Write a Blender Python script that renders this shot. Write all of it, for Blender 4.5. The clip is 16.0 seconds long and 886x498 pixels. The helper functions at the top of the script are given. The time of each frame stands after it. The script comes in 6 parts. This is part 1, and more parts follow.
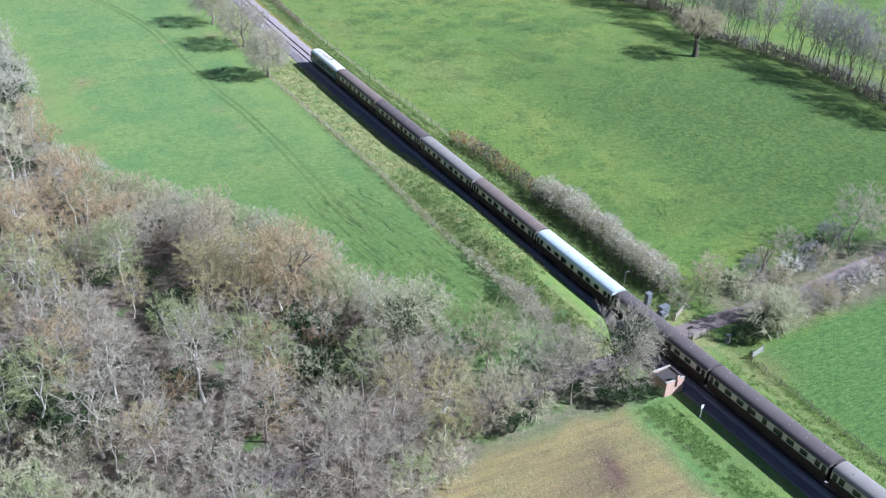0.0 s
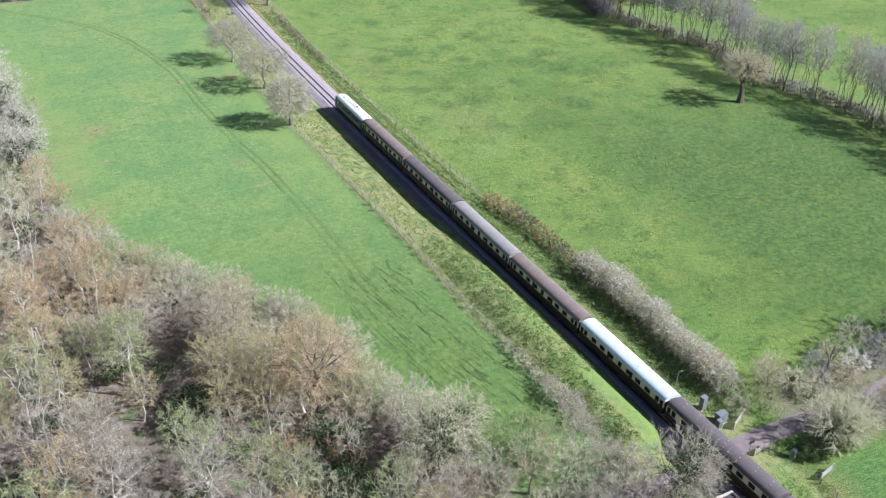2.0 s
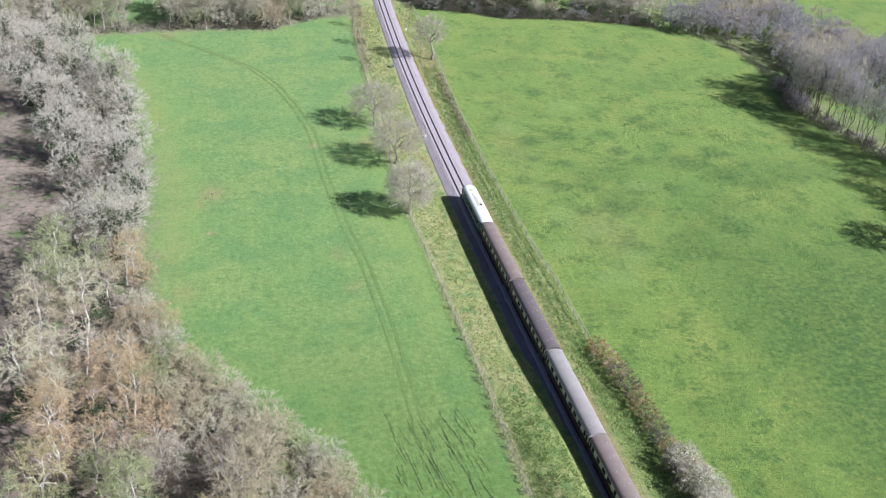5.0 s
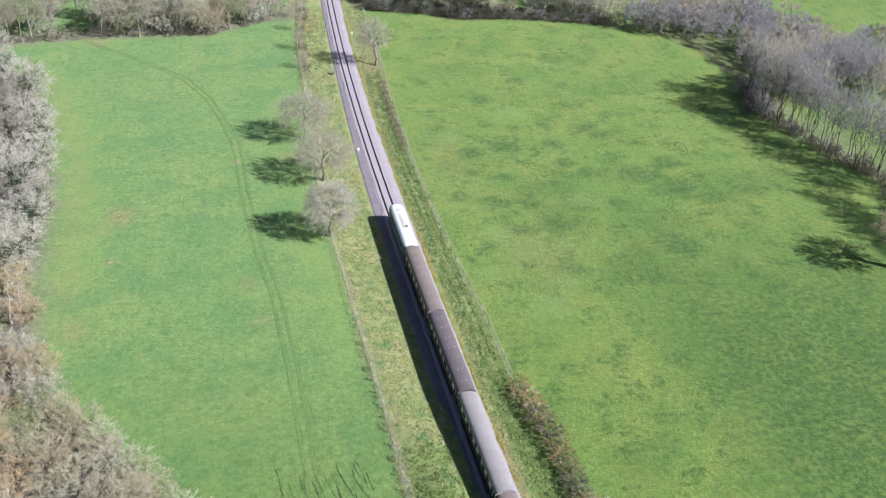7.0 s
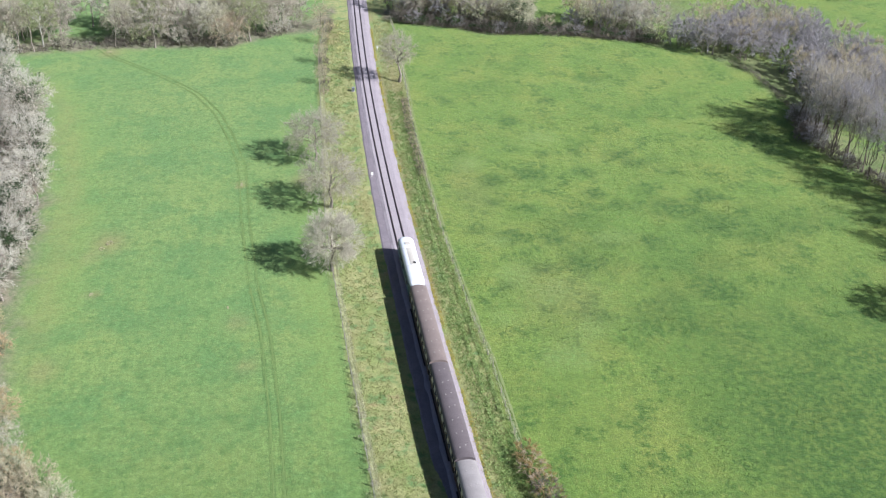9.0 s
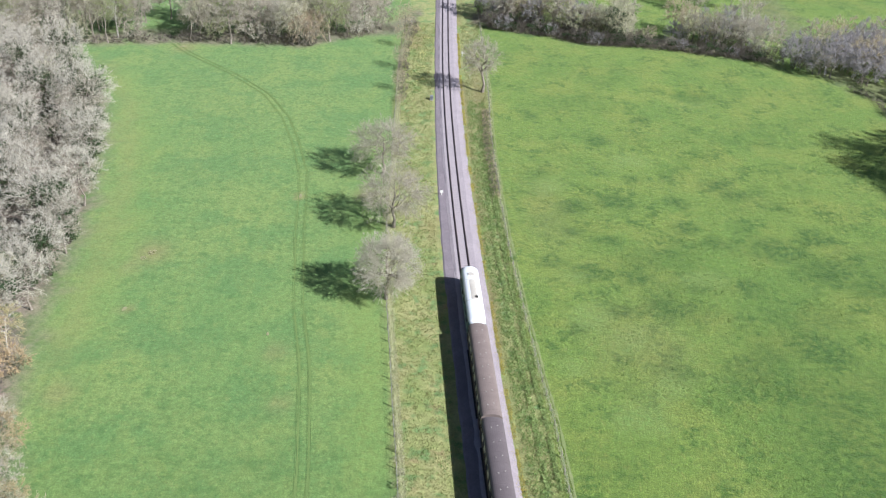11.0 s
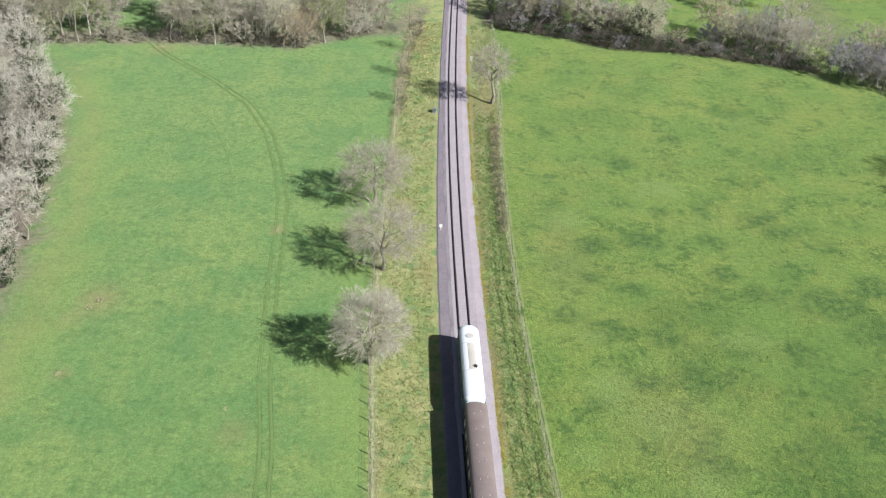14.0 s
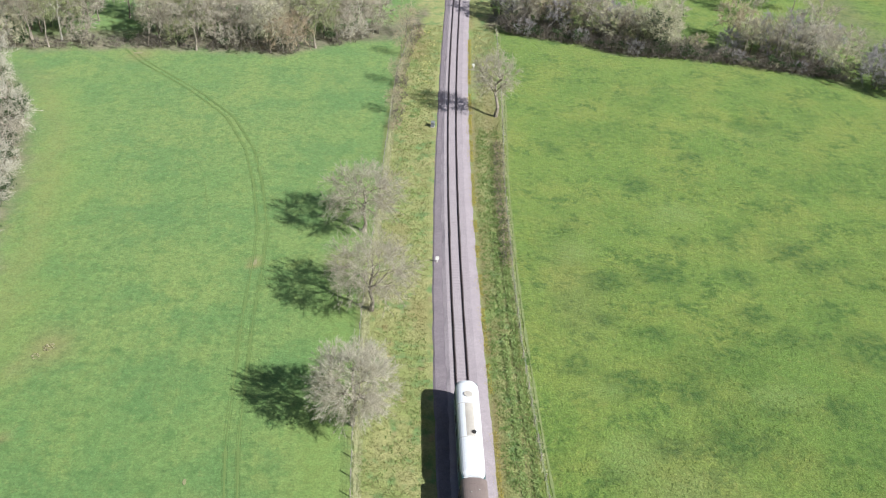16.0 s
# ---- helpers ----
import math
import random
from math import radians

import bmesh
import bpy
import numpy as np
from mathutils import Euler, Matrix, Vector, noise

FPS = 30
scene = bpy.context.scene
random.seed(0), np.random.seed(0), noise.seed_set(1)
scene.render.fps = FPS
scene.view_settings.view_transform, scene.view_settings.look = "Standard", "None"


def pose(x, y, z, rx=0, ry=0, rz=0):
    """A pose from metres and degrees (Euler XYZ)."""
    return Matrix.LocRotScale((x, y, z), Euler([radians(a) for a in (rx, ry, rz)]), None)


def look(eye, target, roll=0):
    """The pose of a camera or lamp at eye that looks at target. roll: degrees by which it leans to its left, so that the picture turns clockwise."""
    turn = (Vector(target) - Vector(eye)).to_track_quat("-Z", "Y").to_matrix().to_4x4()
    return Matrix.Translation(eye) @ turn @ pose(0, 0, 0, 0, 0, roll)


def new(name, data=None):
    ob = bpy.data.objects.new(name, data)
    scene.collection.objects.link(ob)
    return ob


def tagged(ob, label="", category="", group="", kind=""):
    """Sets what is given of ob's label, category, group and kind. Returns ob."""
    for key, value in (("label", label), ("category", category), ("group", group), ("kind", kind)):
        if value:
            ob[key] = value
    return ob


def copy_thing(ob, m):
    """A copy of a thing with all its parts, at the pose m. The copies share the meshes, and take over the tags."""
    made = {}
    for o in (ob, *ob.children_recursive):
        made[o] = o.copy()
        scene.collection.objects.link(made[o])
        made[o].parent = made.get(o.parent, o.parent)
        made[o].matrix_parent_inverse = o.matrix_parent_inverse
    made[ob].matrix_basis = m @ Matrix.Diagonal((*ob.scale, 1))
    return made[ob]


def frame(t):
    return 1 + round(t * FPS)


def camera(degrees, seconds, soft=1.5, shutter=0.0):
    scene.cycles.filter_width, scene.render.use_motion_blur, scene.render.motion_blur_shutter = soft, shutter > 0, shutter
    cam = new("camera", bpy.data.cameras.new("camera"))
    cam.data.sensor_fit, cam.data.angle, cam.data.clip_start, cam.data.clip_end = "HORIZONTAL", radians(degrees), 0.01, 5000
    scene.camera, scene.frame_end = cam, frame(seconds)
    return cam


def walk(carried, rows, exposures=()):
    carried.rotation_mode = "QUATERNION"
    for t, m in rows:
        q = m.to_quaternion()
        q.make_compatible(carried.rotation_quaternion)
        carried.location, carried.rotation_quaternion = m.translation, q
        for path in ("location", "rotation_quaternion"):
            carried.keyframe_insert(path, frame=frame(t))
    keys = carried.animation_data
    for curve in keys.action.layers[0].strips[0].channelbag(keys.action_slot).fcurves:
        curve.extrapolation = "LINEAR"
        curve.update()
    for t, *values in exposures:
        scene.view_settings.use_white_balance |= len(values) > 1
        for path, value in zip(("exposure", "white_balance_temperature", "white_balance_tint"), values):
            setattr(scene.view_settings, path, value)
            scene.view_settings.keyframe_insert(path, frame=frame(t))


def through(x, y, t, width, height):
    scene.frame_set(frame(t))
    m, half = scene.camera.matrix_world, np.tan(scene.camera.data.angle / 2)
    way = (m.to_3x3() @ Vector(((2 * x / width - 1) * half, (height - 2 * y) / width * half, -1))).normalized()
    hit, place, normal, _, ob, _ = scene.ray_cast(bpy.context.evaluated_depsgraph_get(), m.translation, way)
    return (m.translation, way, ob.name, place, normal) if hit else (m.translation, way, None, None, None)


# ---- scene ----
cam = camera(48.8, 16.0, soft=1.2)
PATH = [
    (0, (-80.269, 0.831, 80.524), (-79.441, 2.346, 79.514), 2.6),
    (0.5, (-80.43, 5.079, 81.176), (-79.606, 6.598, 80.169), 2.4),
    (1, (-79.606, 9.565, 82.378), (-78.792, 11.087, 81.368), 2.4),
    (1.5, (-77.837, 13.742, 84.259), (-77.031, 15.266, 83.245), 2.6),
    (2, (-75.269, 17.808, 86.395), (-74.472, 19.332, 85.375), 2.8),
    (2.5, (-71.733, 21.425, 88.28), (-70.945, 22.954, 87.259), 2.8),
    (3, (-68.119, 25.111, 90.565), (-67.338, 26.642, 89.541), 3.0),
    (3.5, (-63.411, 28.464, 92.848), (-62.679, 30.015, 91.82), 3.0),
    (3.7, (-61.428, 29.772, 93.899), (-60.775, 31.355, 92.866), 3.0),
    (5.8, (-41.021, 42.096, 99.026), (-40.632, 43.754, 97.976), 4.2),
    (6, (-38.859, 43.013, 98.361), (-38.47, 44.672, 97.312), 4.0),
    (6.5, (-34.541, 46.186, 97.574), (-34.149, 47.838, 96.517), 3.6),
    (7, (-31.357, 49.486, 97.039), (-30.958, 51.132, 95.975), 3.4),
    (7.5, (-28.506, 53.218, 96.546), (-28.132, 54.868, 95.479), 3.3),
    (8, (-26.101, 56.869, 95.434), (-25.766, 58.529, 94.369), 3.2),
    (8.5, (-23.643, 60.432, 94.162), (-23.341, 62.102, 93.104), 3.1),
    (9, (-21.848, 64.305, 93.135), (-21.544, 65.978, 92.082), 3.2),
    (9.5, (-20.09, 68.311, 92.02), (-19.789, 69.988, 90.973), 3.2),
    (10, (-18.359, 72.251, 91.077), (-18.142, 73.941, 90.029), 3.1),
    (10.2, (-17.626, 73.81, 90.231), (-17.458, 75.506, 89.184), 3.1),
    (12.5, (-13.753, 93.574, 86.571), (-13.655, 95.256, 85.494), 3.7),
    (13, (-12.753, 97.694, 85.505), (-12.662, 99.376, 84.426), 3.7),
    (13.5, (-12.277, 101.93, 84.486), (-12.188, 103.61, 83.404), 3.8),
    (14, (-11.684, 105.992, 83.71), (-11.597, 107.669, 82.624), 3.8),
    (14.5, (-11.132, 110.18, 82.796), (-11.051, 111.855, 81.707), 3.9),
    (15, (-10.849, 114.488, 81.897), (-10.767, 116.161, 80.804), 3.9),
    (15.5, (-10.289, 118.73, 80.686), (-10.21, 120.403, 79.592), 3.8),
    (16, (-9.984, 122.932, 79.717), (-9.907, 124.604, 78.622), 3.8),
]
walk(cam, [(t, look(eye, target, roll)) for t, eye, target, roll in PATH], ((0.0, 1.12, 5270.0, 11.0), (1.5, 1.21, 5620.0, 12.5), (6.0, 1.15, 5760.0, 13.0), (9.0, 1.13, 5820.0, 12.5), (12.5, 1.04, 6000.0, 10.5), (16.0, 1.01, 6220.0, 9.0)))

# ---- daylight ----
SUN = Vector((0.84 * math.cos(radians(38)), -0.54 * math.cos(radians(38)), math.sin(radians(38)))).normalized()
world = bpy.data.worlds.new("sky")
scene.world = world
world.use_nodes = True
sky = world.node_tree.nodes.new("ShaderNodeTexSky")
sky.sky_type, sky.sun_disc = "NISHITA", False
sky.sun_elevation, sky.sun_rotation = radians(38), math.atan2(SUN.x, SUN.y)
sky.air_density, sky.dust_density = 1.0, 1.5
world.node_tree.links.new(sky.outputs["Color"], world.node_tree.nodes["Background"].inputs["Color"])
world.node_tree.nodes["Background"].inputs["Strength"].default_value = 0.034
sun = new("sun", bpy.data.lights.new("sun", "SUN"))
sun.data.energy, sun.data.angle, sun.data.color = 4.5, radians(0.55), (1.0, 0.965, 0.92)
sun.matrix_world = look(SUN * 300, (0, 0, 0))

# ---- materials ----


class Paint:
    """A small wrapper that builds node materials."""

    def __init__(self, name, rough=0.9, metal=0.0, spec=0.3):
        self.m = bpy.data.materials.new(name)
        self.m.use_nodes = True
        self.t = self.m.node_tree
        self.b = self.t.nodes["Principled BSDF"]
        self.b.inputs["Roughness"].default_value = rough
        self.b.inputs["Metallic"].default_value = metal
        self.b.inputs["Specular IOR Level"].default_value = spec
        self.where = {}

    def add(self, kind):
        return self.t.nodes.new(kind)

    def link(self, a, b):
        self.t.links.new(a, b)

    def pos(self, kind="world"):
        if kind not in self.where:
            if kind == "world":
                self.where[kind] = self.add("ShaderNodeNewGeometry").outputs["Position"]
            else:
                self.where[kind] = self.add("ShaderNodeTexCoord").outputs["Object"]
        return self.where[kind]

    def noise(self, scale, detail=3.0, rough=0.6, kind="world", stretch=None):
        n = self.add("ShaderNodeTexNoise")
        n.inputs["Scale"].default_value, n.inputs["Detail"].default_value, n.inputs["Roughness"].default_value = scale, detail, rough
        v = self.pos(kind)
        if stretch:
            mp = self.add("ShaderNodeMapping")
            mp.inputs["Scale"].default_value = stretch
            self.link(v, mp.inputs["Vector"])
            v = mp.outputs["Vector"]
        self.link(v, n.inputs["Vector"])
        return n.outputs["Fac"]

    def span(self, fac, lo, hi, to_lo=0.0, to_hi=1.0):
        n = self.add("ShaderNodeMapRange")
        for k, v in (("From Min", lo), ("From Max", hi), ("To Min", to_lo), ("To Max", to_hi)):
            n.inputs[k].default_value = v
        self.link(fac, n.inputs["Value"])
        return n.outputs["Result"]

    def maths(self, op, a, b):
        n = self.add("ShaderNodeMath")
        n.operation = op
        for i, v in enumerate((a, b)):
            if isinstance(v, (int, float)):
                n.inputs[i].default_value = v
            else:
                self.link(v, n.inputs[i])
        return n.outputs[0]

    def mix(self, fac, a, b, blend="MIX"):
        n = self.add("ShaderNodeMix")
        n.data_type, n.blend_type = "RGBA", blend
        for i, v in ((0, fac), (6, a), (7, b)):
            if isinstance(v, (int, float)):
                n.inputs[i].default_value = v
            elif isinstance(v, tuple):
                n.inputs[i].default_value = (*v, 1)
            else:
                self.link(v, n.inputs[i])
        return n.outputs[2]

    def attr(self, name):
        n = self.add("ShaderNodeAttribute")
        n.attribute_name = name
        return n.outputs["Fac"]

    def chance(self):
        return self.add("ShaderNodeObjectInfo").outputs["Random"]

    def island(self):
        return self.add("ShaderNodeNewGeometry").outputs["Random Per Island"]

    def bump(self, height, strength, dist):
        n = self.add("ShaderNodeBump")
        n.inputs["Distance"].default_value = dist
        if isinstance(strength, (int, float)):
            n.inputs["Strength"].default_value = strength
        else:
            self.link(strength, n.inputs["Strength"])
        self.link(height, n.inputs["Height"])
        self.link(n.outputs["Normal"], self.b.inputs["Normal"])

    def done(self, colour):
        if isinstance(colour, tuple):
            self.b.inputs["Base Color"].default_value = (*colour, 1)
        else:
            self.link(colour, self.b.inputs["Base Color"])
        return self.m


def worn(name, a, b, scale=1.5, rough=0.8, metal=0.0, bump=0.3, fine=20.0, kind="object", spec=0.3):
    """Two tones in blotches, with fine grain and relief."""
    p = Paint(name, rough, metal, spec)
    blot = p.span(p.noise(scale, 5, 0.65, kind), 0.35, 0.65)
    grain = p.noise(fine, 3, 0.6, kind)
    c = p.mix(blot, a, b)
    c = p.mix(p.span(grain, 0.3, 0.7, 0.0, 0.35), c, tuple(v * 0.5 for v in a))
    p.bump(grain, bump, 0.02)
    return p.done(c)


def twiggy(name, a, b, c, rough=0.85, through=0.47):
    """Fine wood or leaf that varies from piece to piece and from plant to plant, and lets some light through."""
    p = Paint(name, rough, spec=0.2)
    col = p.mix(p.island(), a, b)
    col = p.mix(p.span(p.chance(), 0.0, 1.0, 0.0, 0.55), col, c)
    col = p.mix(p.span(p.noise(0.6, 3, 0.6), 0.35, 0.7, 0.0, 0.4), col, tuple(0.72 * v for v in a))
    thin, both = p.add("ShaderNodeBsdfTranslucent"), p.add("ShaderNodeMixShader")
    p.link(col, thin.inputs["Color"])
    both.inputs[0].default_value = through
    p.link(p.b.outputs[0], both.inputs[1])
    p.link(thin.outputs[0], both.inputs[2])
    p.link(both.outputs[0], p.t.nodes["Material Output"].inputs["Surface"])
    return p.done(col)


def grass_ground():
    p = Paint("meadow", 0.95, spec=0.15)
    p.b.inputs["Sheen Weight"].default_value, p.b.inputs["Sheen Roughness"].default_value = 0.10, 0.5
    p.b.inputs["Sheen Tint"].default_value = (0.85, 1.0, 0.7, 1)
    big, mid, small, fine = p.noise(0.035, 4, 0.6), p.noise(0.16, 5, 0.65), p.noise(1.1, 5, 0.7), p.noise(3.6, 6, 0.8)
    patch = p.span(p.noise(0.085, 3, 0.55, stretch=(1.0, 0.8, 1.0)), 0.53, 0.64)
    left = p.mix(p.span(big, 0.40, 0.60), (0.119, 0.196, 0.060), (0.147, 0.210, 0.064))
    left = p.mix(p.span(p.noise(0.09, 5, 0.68), 0.47, 0.60, 0, 0.65), left, (0.080, 0.163, 0.054))
    left = p.mix(p.span(p.noise(0.15, 6, 0.72, stretch=(1.2, 0.8, 1.0)), 0.52, 0.66, 0, 0.5), left, (0.172, 0.222, 0.064))
    left = p.mix(p.span(p.noise(0.40, 6, 0.76), 0.51, 0.60, 0, 0.6), left, (0.070, 0.142, 0.042))
    left = p.mix(p.span(p.noise(0.95, 5, 0.7), 0.55, 0.66, 0, 0.4), left, (0.190, 0.236, 0.080))
    left = p.mix(p.span(p.noise(1.1, 5, 0.72, stretch=(1.0, 0.9, 2.0)), 0.56, 0.64, 0, 0.5), left, (0.064, 0.132, 0.042))
    streak = p.noise(1.0, 4, 0.6, stretch=(0.75, 0.05, 1.0))
    left = p.mix(p.span(streak, 0.45, 0.65, 0, 0.25), left, (0.085, 0.160, 0.050))
    right = p.mix(p.span(big, 0.38, 0.62), (0.112, 0.186, 0.037), (0.138, 0.201, 0.041))
    right = p.mix(p.span(p.noise(0.09, 4, 0.6), 0.46, 0.62, 0, 0.5), right, (0.186, 0.214, 0.048))
    right = p.mix(p.maths("MULTIPLY", patch, p.span(p.noise(0.7, 5, 0.7), 0.40, 0.58, 0.0, 0.6)), right, (0.060, 0.118, 0.023))
    right = p.mix(p.span(p.noise(0.42, 6, 0.74), 0.53, 0.62, 0, 0.42), right, (0.062, 0.124, 0.027))
    clump = p.maths("MULTIPLY", p.span(p.noise(0.75, 6, 0.72), 0.44, 0.53), p.span(p.noise(0.17, 5, 0.65), 0.52, 0.59, 0.03, 0.85))
    right = p.mix(clump, right, (0.056, 0.112, 0.022))
    right = p.mix(p.span(p.noise(0.9, 5, 0.75, stretch=(1.3, 0.7, 1.0)), 0.55, 0.64, 0, 0.4), right, (0.205, 0.222, 0.060))
    c = p.mix(p.attr("east"), left, right)
    # dark green for richer sward, and for shade painted into the grass
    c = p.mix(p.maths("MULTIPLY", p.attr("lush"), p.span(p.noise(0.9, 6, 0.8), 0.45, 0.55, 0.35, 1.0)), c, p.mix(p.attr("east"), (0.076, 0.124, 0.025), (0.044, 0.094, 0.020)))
    crop = p.mix(p.span(p.noise(1.0, 4, 0.7, stretch=(0.7, 2.2, 1.0)), 0.4, 0.6), (0.112, 0.196, 0.050), (0.055, 0.122, 0.029))
    c = p.mix(p.attr("crop"), c, crop)
    lime = p.mix(p.span(small, 0.35, 0.65), (0.175, 0.235, 0.062), (0.125, 0.200, 0.052))
    rough = p.mix(p.span(mid, 0.38, 0.62), (0.182, 0.216, 0.072), (0.252, 0.248, 0.108))
    rough = p.mix(p.span(p.noise(0.45, 4, 0.6), 0.52, 0.64), rough, (0.115, 0.185, 0.065))
    rough = p.mix(p.span(p.noise(0.3, 3, 0.6), 0.62, 0.72, 0, 0.6), rough, (0.23, 0.155, 0.09))
    c = p.mix(p.attr("verge"), c, rough)
    c = p.mix(p.attr("lime"), c, lime)
    straw = p.mix(p.span(mid, 0.35, 0.65), (0.285, 0.222, 0.098), (0.205, 0.185, 0.078))
    straw = p.mix(p.span(small, 0.45, 0.65, 0, 0.7), straw, (0.160, 0.116, 0.070))
    straw = p.mix(p.span(p.noise(1.0, 3, 0.6, stretch=(0.12, 1.1, 1.0)), 0.45, 0.65, 0, 0.6), straw, (0.150, 0.112, 0.066))
    c = p.mix(p.attr("straw"), c, straw)
    soil = p.mix(p.span(small, 0.3, 0.7), (0.085, 0.050, 0.040), (0.130, 0.085, 0.066))
    c = p.mix(p.attr("soil"), c, soil)
    litter = p.mix(p.span(mid, 0.35, 0.65), (0.115, 0.092, 0.075), (0.215, 0.165, 0.138))
    litter = p.mix(p.span(p.noise(0.22, 3, 0.6), 0.56, 0.68), litter, (0.085, 0.125, 0.042))
    litter = p.mix(p.span(p.noise(0.9, 5, 0.7), 0.5, 0.62, 0, 0.75), litter, (0.05, 0.055, 0.03))
    c = p.mix(p.attr("litter"), c, litter)
    grit = p.noise(4.2, 2, 0.55)
    shade = p.maths("MULTIPLY", p.span(small, 0.3, 0.7, 0.78, 1.18), p.span(fine, 0.32, 0.68, 0.74, 1.25))
    gritty = p.maths("ADD", p.span(p.attr("east"), 0, 1, 1.07, 1.0), p.maths("MULTIPLY", p.span(p.attr("east"), 0, 1, 0.3, 0.65), p.span(grit, 0.32, 0.68, -0.23, 0.23)))
    shade = p.maths("MULTIPLY", shade, gritty)
    grey = p.add("ShaderNodeCombineColor")
    for k in ("Red", "Green", "Blue"):
        p.link(shade, grey.inputs[k])
    c = p.mix(1.0, c, grey.outputs["Color"], "MULTIPLY")
    p.bump(p.maths("ADD", p.maths("ADD", p.maths("MULTIPLY", fine, 0.7), small), p.maths("MULTIPLY", grit, 0.6)), p.span(p.attr("east"), 0, 1, 0.5, 0.85), 0.22)
    return p.done(c)


def stones(name, a, b, dark, kind="world"):
    p = Paint(name, 0.95, spec=0.2)
    v = p.add("ShaderNodeTexVoronoi")
    v.inputs["Scale"].default_value = 9.0
    p.link(p.pos(kind), v.inputs["Vector"])
    c = p.mix(p.span(p.noise(0.35, 4, 0.6, kind), 0.35, 0.65), a, b)
    c = p.mix(p.span(v.outputs["Distance"], 0.25, 0.6, 0.0, 0.5), c, dark)
    c = p.mix(p.span(p.noise(1.6, 4, 0.7, kind), 0.5, 0.75, 0.0, 0.5), c, dark)
    p.bump(v.outputs["Distance"], 0.8, 0.05)
    return p.done(c)


MEADOW = grass_ground()
BALLAST = stones("ballast", (0.39, 0.345, 0.365), (0.335, 0.295, 0.315), (0.21, 0.185, 0.2))
CESS = stones("cinder", (0.20, 0.175, 0.195), (0.255, 0.22, 0.24), (0.12, 0.105, 0.115))
LANE = worn("lane", (0.185, 0.150, 0.148), (0.24, 0.195, 0.19), 0.5, 0.95, bump=0.3, fine=6, kind="world")
RAIL = worn("rail_steel", (0.085, 0.06, 0.055), (0.06, 0.045, 0.045), 3, 0.55, 0.6)
STAIN = stones("oily_ballast", (0.22, 0.185, 0.2), (0.265, 0.225, 0.24), (0.11, 0.095, 0.1))
ROOF_BLUE = worn("pale_blue_roof", (0.60, 0.68, 0.72), (0.50, 0.58, 0.63), 0.5, 0.6, bump=0.1, fine=8)
SLEEPER = worn("sleeper_wood", (0.335, 0.295, 0.31), (0.37, 0.33, 0.345), 2, 0.95)
BARK = worn("bark", (0.30, 0.265, 0.22), (0.17, 0.145, 0.115), 1.6, 0.95, bump=0.8, fine=9)
PALE_BARK = worn("pale_bark", (0.60, 0.57, 0.51), (0.30, 0.275, 0.23), 1.2, 0.85, bump=0.5, fine=7)
DARK_BARK = worn("dark_bark", (0.15, 0.125, 0.10), (0.09, 0.075, 0.06), 1.6, 0.95, bump=0.8, fine=9)
TWIG_PALE = twiggy("twig_pale", (0.58, 0.54, 0.43), (0.67, 0.628, 0.538), (0.522, 0.489, 0.418))
TWIG_WHITE = twiggy("twig_white", (0.615, 0.58, 0.485), (0.705, 0.665, 0.58), (0.56, 0.53, 0.46))
TWIG_BEIGE = twiggy("twig_beige", (0.515, 0.455, 0.325), (0.628, 0.556, 0.400), (0.489, 0.433, 0.308))
TWIG_GREY = twiggy("twig_grey", (0.47, 0.43, 0.35), (0.57, 0.52, 0.43), (0.423, 0.389, 0.332))
TWIG_LICHEN = twiggy("twig_lichen", (0.57, 0.55, 0.395), (0.68, 0.655, 0.48), (0.54, 0.52, 0.37))
TWIG_RED = twiggy("twig_red", (0.50, 0.41, 0.305), (0.61, 0.50, 0.375), (0.475, 0.39, 0.285))
TWIG_OCHRE = twiggy("twig_ochre", (0.49, 0.435, 0.245), (0.598, 0.532, 0.304), (0.465, 0.413, 0.233))
TWIG_OLIVE = twiggy("twig_olive", (0.375, 0.412, 0.215), (0.46, 0.504, 0.268), (0.356, 0.391, 0.204))
TWIG_TAN = twiggy("twig_tan", (0.53, 0.415, 0.265), (0.64, 0.505, 0.33), (0.50, 0.385, 0.235))
TWIG_MAUVE = twiggy("twig_mauve", (0.375, 0.355, 0.36), (0.46, 0.436, 0.442), (0.356, 0.337, 0.342))
TWIG_DARK = twiggy("twig_dark", (0.19, 0.168, 0.142), (0.238, 0.212, 0.18), (0.18, 0.16, 0.135))
BLOSSOM = twiggy("blossom", (0.84, 0.81, 0.75), (0.68, 0.64, 0.57), (0.74, 0.70, 0.63))
BRACKEN = twiggy("bracken", (0.44, 0.315, 0.135), (0.37, 0.29, 0.15), (0.40, 0.32, 0.18))
IVY = twiggy("ivy_leaf", (0.045, 0.080, 0.032), (0.100, 0.140, 0.062), (0.065, 0.105, 0.055), 0.6)
LEAF = twiggy("fresh_leaf", (0.165, 0.19, 0.085), (0.24, 0.255, 0.125), (0.18, 0.19, 0.095), 0.7)
TUFT = twiggy("grass_tuft", (0.25, 0.275, 0.105), (0.38, 0.365, 0.18), (0.27, 0.275, 0.115))
TUFT_GREEN = twiggy("weed_leaf", (0.19, 0.31, 0.095), (0.27, 0.38, 0.13), (0.21, 0.32, 0.10))
TUSSOCK = twiggy("tussock", (0.09, 0.155, 0.04), (0.14, 0.20, 0.058), (0.10, 0.16, 0.045))
TUFT_DRY = twiggy("dry_grass", (0.60, 0.60, 0.38), (0.70, 0.69, 0.47), (0.57, 0.57, 0.36))
